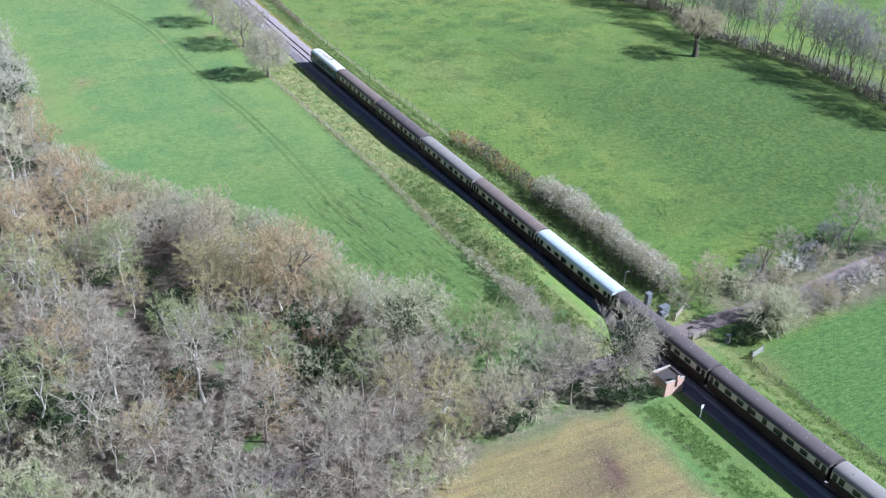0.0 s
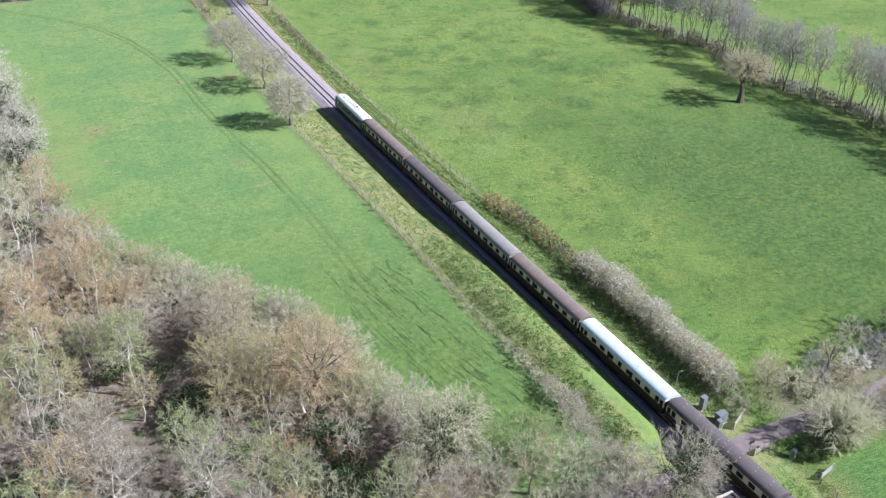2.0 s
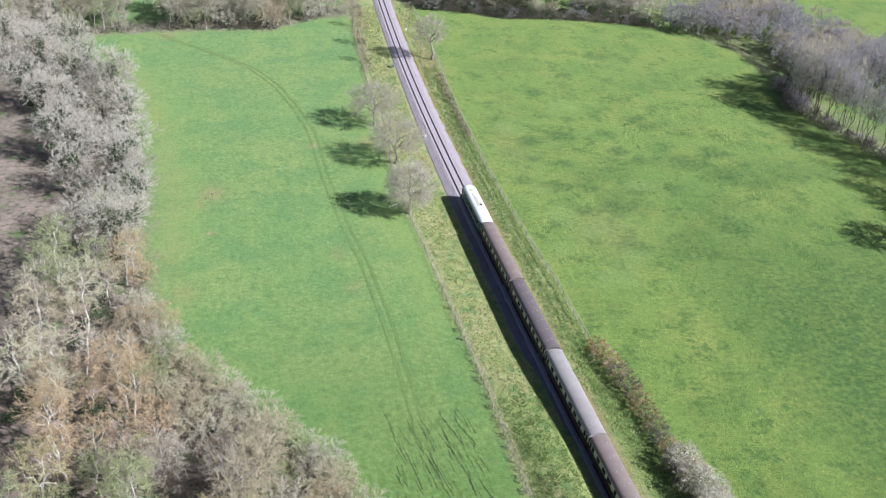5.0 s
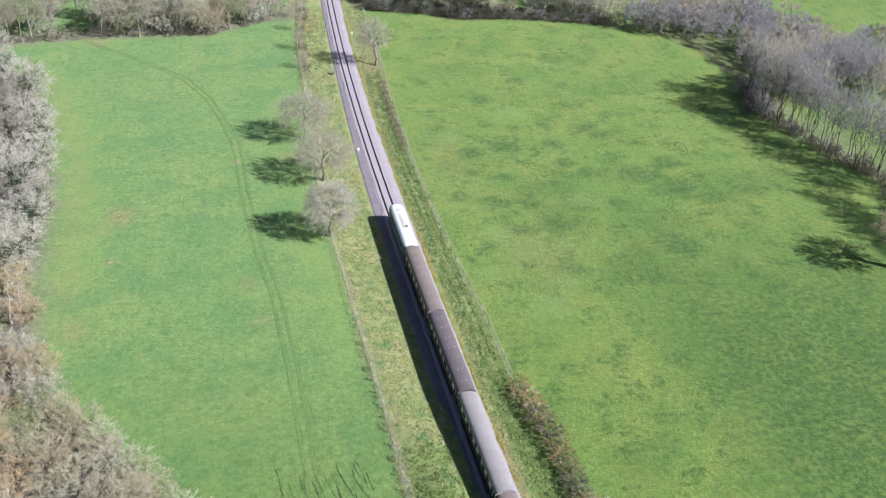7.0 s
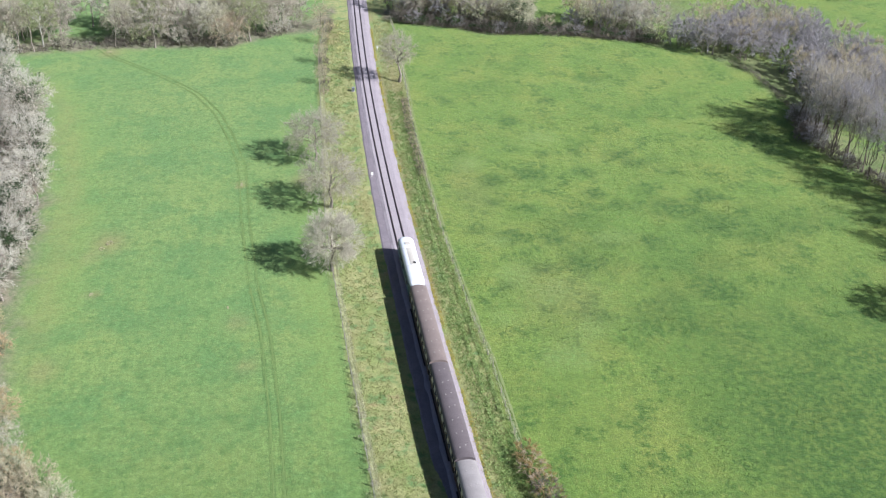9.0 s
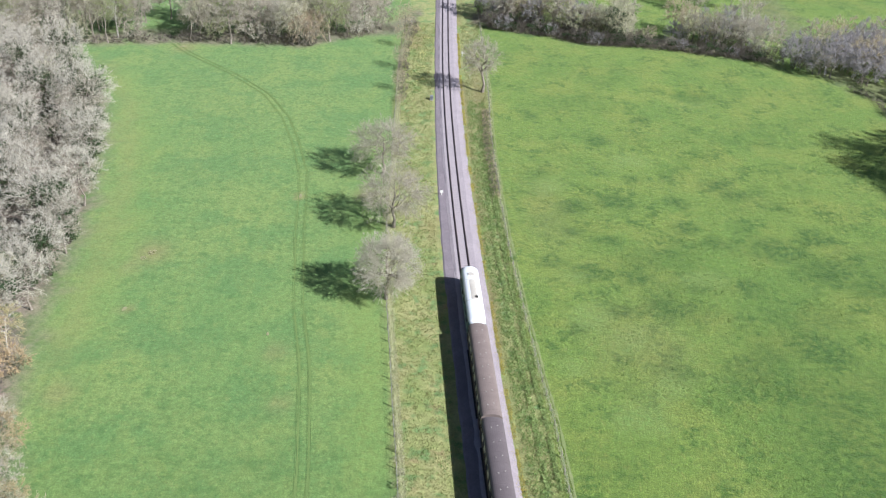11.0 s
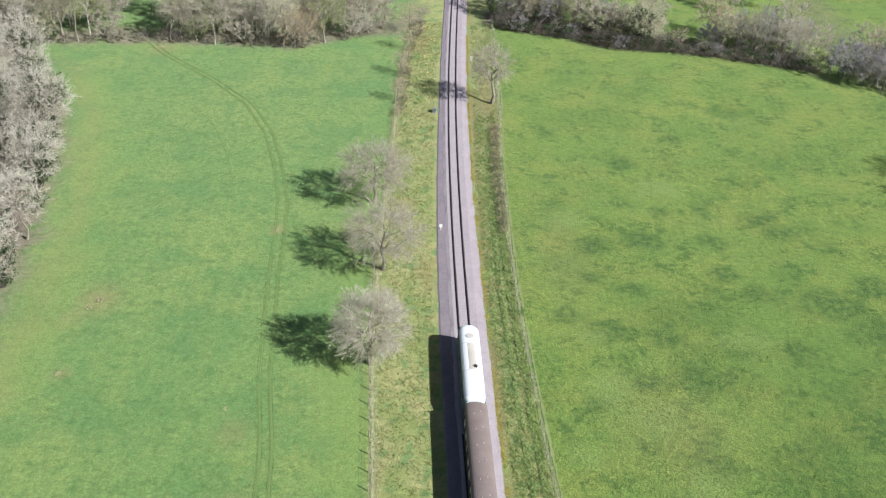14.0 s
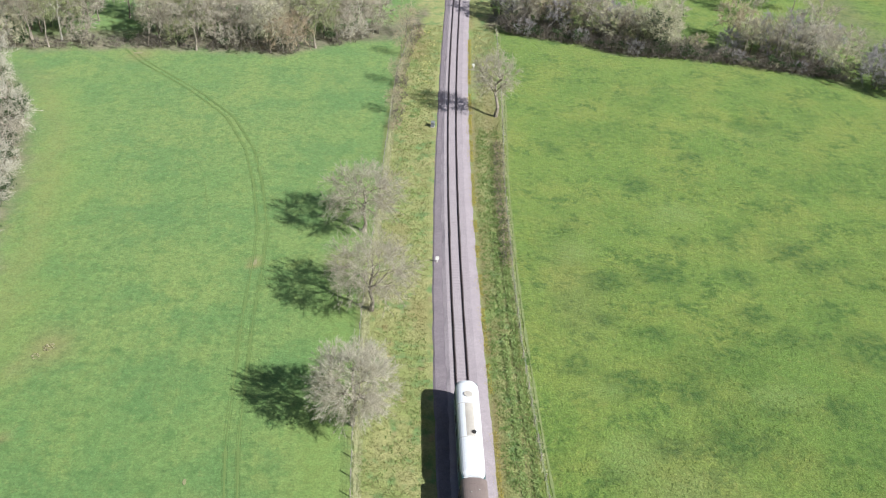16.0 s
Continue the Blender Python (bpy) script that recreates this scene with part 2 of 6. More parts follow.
BANK = twiggy("bank_grass", (0.52, 0.45, 0.12), (0.62, 0.52, 0.17), (0.46, 0.43, 0.11))
FLATTENED = worn("flattened_grass", (0.150, 0.215, 0.066), (0.115, 0.185, 0.056), 0.35, 0.95, bump=0.6, fine=5, kind="world")
TRACKED = worn("wheeled_grass", (0.116, 0.190, 0.057), (0.146, 0.212, 0.064), 0.22, 0.95, bump=0.6, fine=5, kind="world")
RUT_SHADE = worn("rut_soil", (0.040, 0.068, 0.026), (0.062, 0.068, 0.034), 0.8, 0.95, bump=0.5, fine=6, kind="world")
DRY_STRIP = worn("dry_grass_mat", (0.37, 0.37, 0.21), (0.27, 0.29, 0.13), 0.9, 0.95, bump=0.6, fine=7, kind="world")
PALE_MAT = worn("pale_grass_mat", (0.215, 0.245, 0.105), (0.150, 0.205, 0.066), 0.9, 0.95, bump=0.6, fine=7, kind="world")
DOCK = twiggy("dock_leaf", (0.27, 0.37, 0.125), (0.35, 0.43, 0.18), (0.285, 0.38, 0.135), 0.6)
DAFFODIL = twiggy("daffodil", (0.75, 0.70, 0.28), (0.82, 0.78, 0.42), (0.7, 0.66, 0.3))
BARE = worn("bare_earth", (0.27, 0.25, 0.15), (0.22, 0.235, 0.105), 1.5, 0.95, bump=0.5, fine=6, kind="world")
TIMBER = worn("weathered_timber", (0.30, 0.265, 0.215), (0.42, 0.38, 0.32), 3, 0.9)
WIRE = worn("galvanised", (0.42, 0.43, 0.44), (0.34, 0.35, 0.36), 4, 0.45, 0.8)

# ---- plan ----
RNG = np.random.default_rng(7)


CURVE = [-2.881, -0.109, 4.769, 4.297, -2.877, -2.24]


def track_slope(y):
    return np.polyval(np.polyder(CURVE), (np.clip(y, 40, 380) - 210) / 170) / 170


def track_x(y):
    """The centre of the line, which runs straight on at both ends."""
    mid = np.clip(y, 40, 380)
    return np.polyval(CURVE, (mid - 210) / 170) + track_slope(y) * (y - mid)


WEST_FENCE = ((340, -9.6), (309, -13.3), (275, -14.2), (230, -15.5), (205, -15.2), (178, -14.0), (157, -13.0), (140, -12.5), (124, -12.1), (111, -11.3), (95, -11.0))
EAST_FENCE = ((340, 8.7), (293, 7.4), (265, 6.0), (240, 5.6), (224, 5.6), (205, 6.2), (190, 6.8), (178, 7.5), (161, 7.7), (143, 11.2), (120, 14.2), (97, 13.0), (84, 10.8), (69, 11.0), (45, 10.9))
WOOD_EDGE = ((40, -44), (72, -43), (77, -30), (96, -25), (104, -27), (112, -33), (127, -34), (138, -38.5), (147, -45), (156, -52), (166, -60), (180, -64), (200, -66), (230, -67), (252, -70), (275, -75), (300, -86), (318, -100))
EAST_WOOD = ((120, 108), (149, 108), (170, 109), (186, 102), (204, 102), (213, 106), (224, 102), (239, 98), (252, 94), (271, 100), (294, 100), (312, 90))
NORTH_EDGE = ((-130, 308), (-92, 310.6), (-80, 312.6), (-66, 315), (-49, 315.4), (-37, 315.2), (-29, 320.5), (-22, 325), (-15, 327), (-8, 336), (0, 345), (8, 336), (13, 333.5), (27, 329), (37, 324), (48, 324.3), (60, 322.3), (71, 318.5), (80, 316), (85, 309.5), (97, 299), (110, 296), (200, 296))


def along(line, s):
    a = np.array(sorted(line), float)
    return np.interp(s, a[:, 0], a[:, 1])


def wave(x, y, size, seed):
    """Smooth random heights, about -1 to 1, with humps of the given size."""
    g = np.random.default_rng(seed).uniform(-1, 1, (64, 64))
    u, v = np.asarray(x, float) / size + 31.7, np.asarray(y, float) / size + 17.3
    i, j = np.floor(u).astype(int), np.floor(v).astype(int)
    a, b = u - i, v - j
    a, b = a * a * (3 - 2 * a), b * b * (3 - 2 * b)
    at = lambda p, q: g[p % 64, q % 64]
    return at(i, j) * (1 - a) * (1 - b) + at(i + 1, j) * a * (1 - b) + at(i, j + 1) * (1 - a) * b + at(i + 1, j + 1) * a * b


def step(v, lo, hi):
    s = np.clip((v - lo) / (hi - lo), 0, 1)
    return s * s * (3 - 2 * s)


def height(x, y):
    """The lie of the land."""
    x, y = np.asarray(x, float), np.asarray(y, float)
    h = 0.16 * wave(x, y, 23, 3) + 0.05 * wave(x, y, 6, 4)
    off = np.abs(x - track_x(np.clip(y, 20, 400)))
    h = h * step(off, 3.5, 9.0)
    # the low bank west of the line near the crossing
    west = track_x(np.clip(y, 20, 400)) - x
    h = h + 1.7 * step(west, 1.9, 4.4) * (1 - step(west, 7.0, 12.5)) * step(y, 88, 93) * (1 - step(y, 125, 165))
    # hollows in the east field and the ditch by the verge
    for cx, cy, r, d in ((55, 292, 7, 0.5), (44, 252, 12, 0.25), (88, 160, 10, 0.3)):
        h = h - d * np.exp(-((x - cx) ** 2 + (y - cy) ** 2) / (0.5 * r * r))
    return h


def mesh_of(name, verts, faces, material, smooth=False):
    me = bpy.data.meshes.new(name)
    me.from_pydata(verts if isinstance(verts, list) else verts.tolist(), [], faces if isinstance(faces, list) else faces.tolist())
    if material:
        me.materials.append(material)
    if smooth:
        me.shade_smooth()
    return me


def part(name, bm, material, parent, label=""):
    """Links a bmesh or a mesh as one object under a thing or a part."""
    if isinstance(bm, bmesh.types.BMesh):
        me = bpy.data.meshes.new(name)
        bm.to_mesh(me)
        bm.free()
        me.materials.append(material)
    else:
        me = bm
    ob = new(name, me)
    ob.parent = parent
    if label:
        ob["label"] = label
    return ob


def axis_lines(lo, hi, pitch, far):
    mid = np.arange(lo, hi + 0.01, pitch)
    out = [pitch * 1.5]
    while sum(out) < far:
        out.append(out[-1] * 1.45)
    grow = np.cumsum(out)
    return np.r_[(lo - grow)[::-1], mid, hi + grow]


def build_ground():
    xs, ys = axis_lines(-120, 150, 1.5, 2600), axis_lines(36, 372, 1.5, 2600)
    gx, gy = np.meshgrid(xs, ys)
    x, y = gx.ravel(), gy.ravel()
    w = len(xs)
    n = np.arange((len(ys) - 1) * w).reshape(-1, w)[:, :-1].ravel()
    faces = np.c_[n, n + 1, n + w + 1, n + w]
    me = mesh_of("ground", np.c_[x, y, height(x, y)], faces, MEADOW, True)
    wob = 1.6 * wave(x, y, 4, 11) + 0.8 * wave(x, y, 1.7, 12)
    wf, ef, tx = along(WEST_FENCE, y), along(EAST_FENCE, y), track_x(np.clip(y, 0, 420))
    north = along(NORTH_EDGE, x)
    verge = step(x + 0.3 * wob, wf - 0.2, wf + 0.8) * (1 - step(x + 0.3 * wob, ef - 1.2, ef - 0.2)) * np.maximum(step(y, 78, 84), x > tx)
    # hedge shade and weeds beside the blackthorn, put into the ground colour
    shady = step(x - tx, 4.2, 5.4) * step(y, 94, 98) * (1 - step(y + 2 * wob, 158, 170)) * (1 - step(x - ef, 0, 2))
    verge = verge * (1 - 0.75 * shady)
    verge = np.maximum(verge, step(x, -9.5, -8.0) * (1 - step(x, -1, 0)) * (1 - step(y, 74, 80)) * 0.1)
    wood = step(along(WOOD_EDGE, y) - x + wob, -3, 4) * (1 - step(y, 312, 318))
    lane_side = (1 - step(np.abs(y - 83.5 + 0.4 * wob), 5.0, 9.0)) * (1 - step(x, -10, -5)) + (1 - step(np.abs(y - 88 + 0.4 * wob), 5.5, 8.5)) * step(x, 13, 18)
    belt = step(y - north + 0.6 * wob, -1.0, 3.0) * (1 - step(y - north + wob, 8, 15))
    strip = step(x - along(EAST_WOOD, y) + wob, -2, 3) * (1 - step(x - along(EAST_WOOD, y) + wob, 9, 18)) * 0.4
    litter = np.clip(np.maximum.reduce([wood, 0.75 * lane_side, 0.8 * belt * (np.abs(x - tx) > 7) * (1 - step(x, 80, 88)), strip]), 0, 1)
    straw = step(x, -46, -41) * (1 - step(x + 0.6 * wob, -13.5, -10)) * (1 - step(y + wob, 75.0, 78.5))
    pale_strip = 0.3 * np.exp(-((x - wf - 0.6) / 0.7) ** 2) * (y > 95) * (1 - step(y, 330, 338))
    dry = 0.75 * np.exp(-(((x - 5.0) / 1.8) ** 2 + ((y - 290) / 16) ** 2)) + 0.22 * np.exp(-(((x - 24 + 2 * wob) / 8) ** 2 + ((y - 197 + 2 * wob) / 10) ** 2)) + 0.18 * np.exp(-(((x - 14) / 4) ** 2 + ((y - 235) / 14) ** 2)) + 0.7 * step(wave(x, y, 7, 21), 0.25, 0.6) * np.exp(-((x + 9) / 3) ** 2) * step(y, 205, 225) + 0.5 * np.exp(-(((x + 19) / 3) ** 2 + ((y - 240) / 3) ** 2))
    bare = sum(a * np.exp(-(((x - cx) / r) ** 2 + ((y - cy) / (1.3 * r)) ** 2)) for cx, cy, r, a in ((-31.5, 239, 0.9, 0.9), (-54.6, 202.6, 0.8, 0.9), (-54, 219, 2.6, 0.6), (-57, 214, 1.6, 0.35), (-31, 192.8, 1.6, 0.4), (-29.3, 181.5, 1.3, 0.4), (-59, 183.3, 2.2, 0.45), (-66, 313, 2.5, 0.6), (12, 75, 3.0, 0.45)))
    edge_dry = 0.22 * np.exp(-((x - along(WOOD_EDGE, y) - 4 + wob) / 2.5) ** 2) * step(y, 180, 195) * (1 - step(y, 300, 312))
    soil = np.exp(-(((x + 19.2 - 0.25 * (y - 69)) / 1.5) ** 2 + ((y - 67.5) / 4.0) ** 2)) + 0.5 * np.exp(-(((x + 24) / 5) ** 2 + ((y - 66) / 4) ** 2))
    crop = step(x + 0.3 * wob, 11, 13) * (1 - step(y - 0.12 * (x - 12) + 0.4 * wob, 77, 79))
    yellow_bank = np.exp(-((x - tx - 3.75) / 0.7) ** 2) * step(wave(x, y, 5, 33), -0.9, 0.0) * 0.9
    east = step(x, -3, 2)
    lush = step(wave(x, y, 15, 81) + 0.7 * wave(x, y, 5, 82) + 0.3 * wave(x, y, 2, 83), -0.1, 0.6) * step(x, 14, 32) * (1 - step(y, 205, 250)) * 0.6
    lush = np.maximum(lush, 0.4 * step(wave(x, y, 9, 84) + 0.6 * wave(x, y, 3, 85), 0.45, 0.8) * step(x, 9, 16) * (1 - step(y, 235, 265)))
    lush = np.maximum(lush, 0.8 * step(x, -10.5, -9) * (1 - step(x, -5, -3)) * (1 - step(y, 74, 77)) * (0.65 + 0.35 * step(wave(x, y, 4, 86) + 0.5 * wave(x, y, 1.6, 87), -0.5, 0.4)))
    # shadow by the gates and lane, painted as darker grass
    lush = np.maximum(lush, 0.8 * step(x, 4.5, 6.0) * (1 - step(x, 13, 15)) * step(y, 77.5, 79.5) * (1 - step(y, 95, 99)))
    # near east meadow darkened in colour, as grass looks from steeply above
    lush = np.maximum(lush, 0.95 * (1 - step(y + 3 * wob, 158, 218)) * step(x, 28, 48) * (1 - step(x, 95, 105)))
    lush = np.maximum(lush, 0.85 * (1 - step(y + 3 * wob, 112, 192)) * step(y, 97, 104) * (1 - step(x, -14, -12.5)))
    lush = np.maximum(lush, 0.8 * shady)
    for cx, cy, q in ((55.2, 293.0, 3.8), (46.5, 296.0, 2.2)):
        d = np.hypot(x - cx, (y - cy) * 1.2) + 0.5 * wob
        lush = np.maximum(lush, 0.85 * np.exp(-((d - q * 0.6) / (0.45 * q)) ** 2))
    # darker swards in the east meadow
    for cx, cy, q in ((29, 267, 2.6), (41, 278, 2.0), (15.7, 277.5, 1.8), (19.7, 237.7, 3.4), (27.5, 239.7, 3.2), (13, 218.5, 2.6), (49.6, 248.8, 3.2), (52.6, 244, 3.2), (39.6, 251, 2.2), (18.4, 215.6, 3.2), (38.4, 231, 2.4), (54, 224, 5.5), (61, 218, 4.5), (51.5, 195, 5.0), (30, 205, 4.0), (68, 174, 6.0), (60, 170, 4.0), (24, 226, 2.2), (33, 222, 2.4), (44, 226, 2.6), (22, 205, 2.4), (36, 212, 3.0), (45, 212, 2.6), (17, 228, 2.0), (26, 214, 2.2), (62, 229, 4.0), (14, 200, 2.2), (27, 190, 3.0), (39, 240, 2.4), (33, 250, 2.0)):
        d = np.hypot((x - cx) / 1.25, y - cy) + 0.55 * wob
        lush = np.maximum(lush, 0.95 * (1 - step(d, 0.5 * q, 1.1 * q)))
    lime = step(x - tx + 0.3 * wob, -6.9, -5.9) * (1 - step(x - tx, -2.4, -1.9)) * step(y, 88, 91) * (1 - step(y + 2 * wob, 102, 111))
    lime = np.maximum(lime, 0.9 * step(x - tx, 2.6, 3.4) * (1 - step(x - tx + 0.4 * wob, 6.4, 8.6)) * (1 - step(y, 79, 82)))
    lime = np.maximum(lime, 0.6 * step(x - tx, -9.5, -7.5) * (1 - step(x - tx, -4.5, -3.5)) * (1 - step(y, 72, 77)) * step(wave(x, y, 5, 88), -0.5, 0.5))
    lime = np.maximum(lime, 0.8 * np.exp(-((x - tx - 3.7) / 0.7) ** 2) * step(y, 165, 180))
    lime = np.maximum(lime, 0.65 * step(x - wf, 0.8, 2.0) * (1 - step(x - tx, -3.6, -2.6)) * step(y, 98, 103) * (1 - step(y + 3 * wob, 132, 160)) * step(wave(x, y, 5, 90), -0.8, 0.2))
    near_fence = 0.55 * np.exp(-((x - wf + 3.0 + wob) / 3.2) ** 2) * step(y, 158, 178) * (1 - step(y, 255, 275)) * (x < wf + 0.5)
    wood_side = 0.45 * np.exp(-((x - along(WOOD_EDGE, y) - 5 + 1.5 * wob) / 5) ** 2) * step(y, 185, 205) * (1 - step(y, 290, 305))
    lime = np.maximum.reduce([lime, near_fence, wood_side])
    for cx, cy, q in ((17, 202, 5.0), (22, 198, 4.5), (12, 190, 3.5), (20, 180, 5.0), (25, 186, 4.0), (38, 214, 4.5), (14, 214, 3.0), (16, 246, 4.0), (34, 258, 5.0)):
        d = np.hypot(x - cx, y - cy) + 0.9 * wob + 1.2 * wave(x, y, 2.5, 89)
        lime = np.maximum(lime, 0.7 * (1 - step(d, 0.3 * q, 1.1 * q)))
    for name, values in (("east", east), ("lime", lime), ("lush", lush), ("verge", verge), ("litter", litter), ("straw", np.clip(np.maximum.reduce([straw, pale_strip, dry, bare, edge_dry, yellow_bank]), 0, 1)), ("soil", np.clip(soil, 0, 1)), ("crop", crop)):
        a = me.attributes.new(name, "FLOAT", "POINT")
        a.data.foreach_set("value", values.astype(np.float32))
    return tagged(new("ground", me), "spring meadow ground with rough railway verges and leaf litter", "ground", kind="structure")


build_ground()


def sweep(name, line_y, profile, material, wobble=0.0, seed=1):
    """A strip along the railway: profile is a row of (offset, height)."""
    verts, faces = [], []
    k = len(profile)
    for i, y in enumerate(line_y):
        x0 = track_x(y)
        slope = track_slope(y)
        for j, (o, z) in enumerate(profile):
            e = wobble * float(wave(y, o * 3, 2.2, seed + j) + 0.35 * wave(y, o * 3, 0.5, seed + j + 9)) if j in (0, k - 1) else 0.0
            if j < 2 and wobble > 0.2:
                e += 0.75 * float(step(y, 215, 300))
            verts.append((x0 + o + e, y - o * slope, z))
        if i:
            a = (i - 1) * k
            faces += [(a + j, a + j + 1, a + k + j + 1, a + k + j) for j in range(k - 1)]
    return mesh_of(name, verts, faces, material)


RAIL_Y = np.r_[np.arange(-200, 40, 8.0), np.arange(40, 380, 2.0), np.arange(380, 900, 8.0)]
ALL_Y = np.r_[np.arange(-200, 40, 4.0), np.arange(40, 380, 0.4), np.arange(380, 900, 4.0)]
tagged(new("cess", sweep("cess", ALL_Y, ((-4.0, -0.2), (-3.3, 0.10), (2.8, 0.10), (3.5, -0.2)), CESS, 0.25, 50)), "grey cinder path beside the railway", "cess", kind="structure")
tagged(new("track_bed", sweep("track_bed", ALL_Y, ((-1.9, 0.12), (-1.45, 0.26), (1.9, 0.26), (3.1, 0.08)), BALLAST, 0.14, 60)), "pale mauve-grey stone railway ballast", "ballast", kind="structure")
for side in (-1, 1):
    s = 0.7525 * side
    tagged(new("rail_stain", sweep("rail_stain", ALL_Y, ((s - 0.17, 0.266), (s + 0.17, 0.266)), STAIN, 0.05, 70)), "dark oily band of ballast along the rail", "ballast", kind="structure")
    prof = tuple((s + o, 0.27 + z) for o, z in ((-0.075, 0), (-0.075, 0.02), (-0.02, 0.04), (-0.02, 0.12), (-0.04, 0.13), (-0.04, 0.17), (0.04, 0.17), (0.04, 0.13), (0.02, 0.12), (0.02, 0.04), (0.075, 0.02), (0.075, 0)))
    tagged(new("rail", sweep("rail", RAIL_Y, prof, RAIL)), "dark rusty steel railway rail", "rail", "rails of the line", kind="structure")


def build_sleepers():
    v, f = [], []
    for y in np.arange(40, 380, 0.68):
        x0, n = track_x(y), len(v)
        for z in (0.2, 0.266):
            v += [(x0 - 1.3, y - 0.125, z), (x0 + 1.3, y - 0.125, z), (x0 + 1.3, y + 0.125, z), (x0 - 1.3, y + 0.125, z)]
        f += [(n + 4, n + 5, n + 6, n + 7), (n, n + 1, n + 5, n + 4), (n + 1, n + 2, n + 6, n + 5), (n + 2, n + 3, n + 7, n + 6), (n + 3, n, n + 4, n + 7)]
    tagged(new("sleepers", mesh_of("sleepers", v, f, SLEEPER)), "dusty wooden sleepers bedded in the ballast", "sleepers", kind="stuff")


build_sleepers()


def ribbon(points, width, lift, pitch=1.5, wobble=0.0, seed=5):
    """A strip laid on the land along a smoothed line of (x, y)."""
    p = np.array(points, float)
    d = np.r_[0, np.cumsum(np.hypot(*np.diff(p, axis=0).T))]
    s = np.arange(0, d[-1], pitch)
    xy = np.c_[np.interp(s, d, p[:, 0]), np.interp(s, d, p[:, 1])]
    for _ in range(6):
        xy[1:-1] = (xy[:-2] + 2 * xy[1:-1] + xy[2:]) / 4
    t = np.gradient(xy, axis=0)
    t /= np.hypot(*t.T)[:, None]
    nrm = np.c_[-t[:, 1], t[:, 0]]
    half = width / 2 * (1 + wobble * wave(s, s * 0, 1.5, seed))[:, None]
    cols = [xy + nrm * half * k for k in (1, 0, -1)]
    v = np.stack([np.c_[c, height(c[:, 0], c[:, 1]) + lift] for c in cols], 1).reshape(-1, 3)
    n = np.arange(len(s) - 1) * 3
    f = np.concatenate([np.c_[n, n + 1, n + 4, n + 3], np.c_[n + 1, n + 2, n + 5, n + 4]])
    return v, f


def joined(parts):
    v, f, n = [], [], 0
    for a, b in parts:
        v.append(np.asarray(a))
        f += (np.asarray(b) + n).tolist()
        n += len(a)
    return np.concatenate(v), f


# the lane over the level crossing
lane_v, lane_f = joined([ribbon(((-75, 80), (-46, 83.5), (-20, 84.3), (-4.4, 85)), 2.9, 0.05, 1.2, 0.12), ribbon(((4.6, 86.5), (18, 87), (30, 86.6), (43, 89), (60, 90), (90, 92)), 3.0, 0.05, 1.2, 0.12)])
tagged(new("road", mesh_of("road", lane_v, lane_f, LANE)), "narrow worn country lane with leaf litter", "road", kind="structure")


def build_crossing_deck():
    bm = bmesh.new()
    x0 = track_x(86)
    for o, w in ((-2.5, 2.9), (0, 1.25), (2.6, 2.9)):
        r = bmesh.ops.create_cube(bm, size=1.0)["verts"]
        for v in r:
            v.co = Vector((x0 + o + v.co.x * w, 85.8 + v.co.y * 4.2, 0.37 + v.co.z * 0.14))
    me = bpy.data.meshes.new("crossing_deck")
    bm.to_mesh(me)
    bm.free()
    me.materials.append(LANE)
    tagged(new("crossing_deck", me), "flat tarred deck of the level crossing", "level crossing", kind="structure")


build_crossing_deck()

# wheel tracks over the west field
TRACK_LINE = ((-70, 316), (-65.4, 309.5), (-52.8, 297), (-43.8, 285.8), (-38.2, 273.5), (-34.9, 260.9), (-32.3, 247.5), (-31.6, 236), (-31.2, 226), (-29.4, 203.3), (-27.4, 190), (-26.0, 170), (-25.4, 150), (-25.2, 136))
shift = lambda line, d: tuple((x + d, y) for x, y in line)
tv, tf = joined([ribbon(shift(TRACK_LINE, d), w, 0.03, 0.7, 0.95, 9 + k) for k, (d, w) in enumerate(((-0.2, 0.045), (0.35, 0.025), (1.25, 0.03), (1.75, 0.045)))] + [ribbon(((-62, 298), (-55, 286), (-48, 275.5), (-43, 262), (-40, 250)), 0.05, 0.03, 0.7, 0.9, 8)])
tagged(new("wheel_tracks", mesh_of("wheel_tracks", tv, tf, TRACKED)), "darker wheel tracks pressed into the grass", "wheel tracks", kind="stuff")


tv, tf = joined([ribbon(shift(TRACK_LINE, d), 0.22, 0.022, 0.7, 0.9, 19) for d in (0.08, 1.5)])
tagged(new("flattened_grass", mesh_of("flattened_grass", tv, tf, FLATTENED)), "paler flattened grass between the wheel ruts", "wheel tracks", kind="stuff")


# flat dark strips that paint the shadows of ridges in the grass
def build_ruts():
    parts = []
    r = np.random.default_rng(12)
    for _ in range(330):
        x, y = r.uniform(-30, -13.5), r.uniform(106, 148)
        if (x > -17 and y > 128) or x < along(WOOD_EDGE, y) + 6:
            continue
        n = r.uniform(0.8, 7.5)
        a = 0.20 + 0.10 * float(wave(x, y, 9, 91)) + r.uniform(-0.05, 0.05)
        sway = r.uniform(-0.05, 0.05)
        pts = [(x + a * n * q + sway * n * math.sin(5 * q) + 0.12 * math.sin(17 * q + n), y - n * q) for q in np.linspace(0, 1, 9)]
        parts.append(ribbon(pts, r.uniform(0.01, 0.055), 0.05, 0.4, 0.95, int(r.integers(99))))
    v, f = joined(parts)
    tagged(new("ruts", mesh_of("ruts", v, f, RUT_SHADE)), "thin dark strips for the shadow lines of rutted grass", "ruts", kind="stuff")


build_ruts()

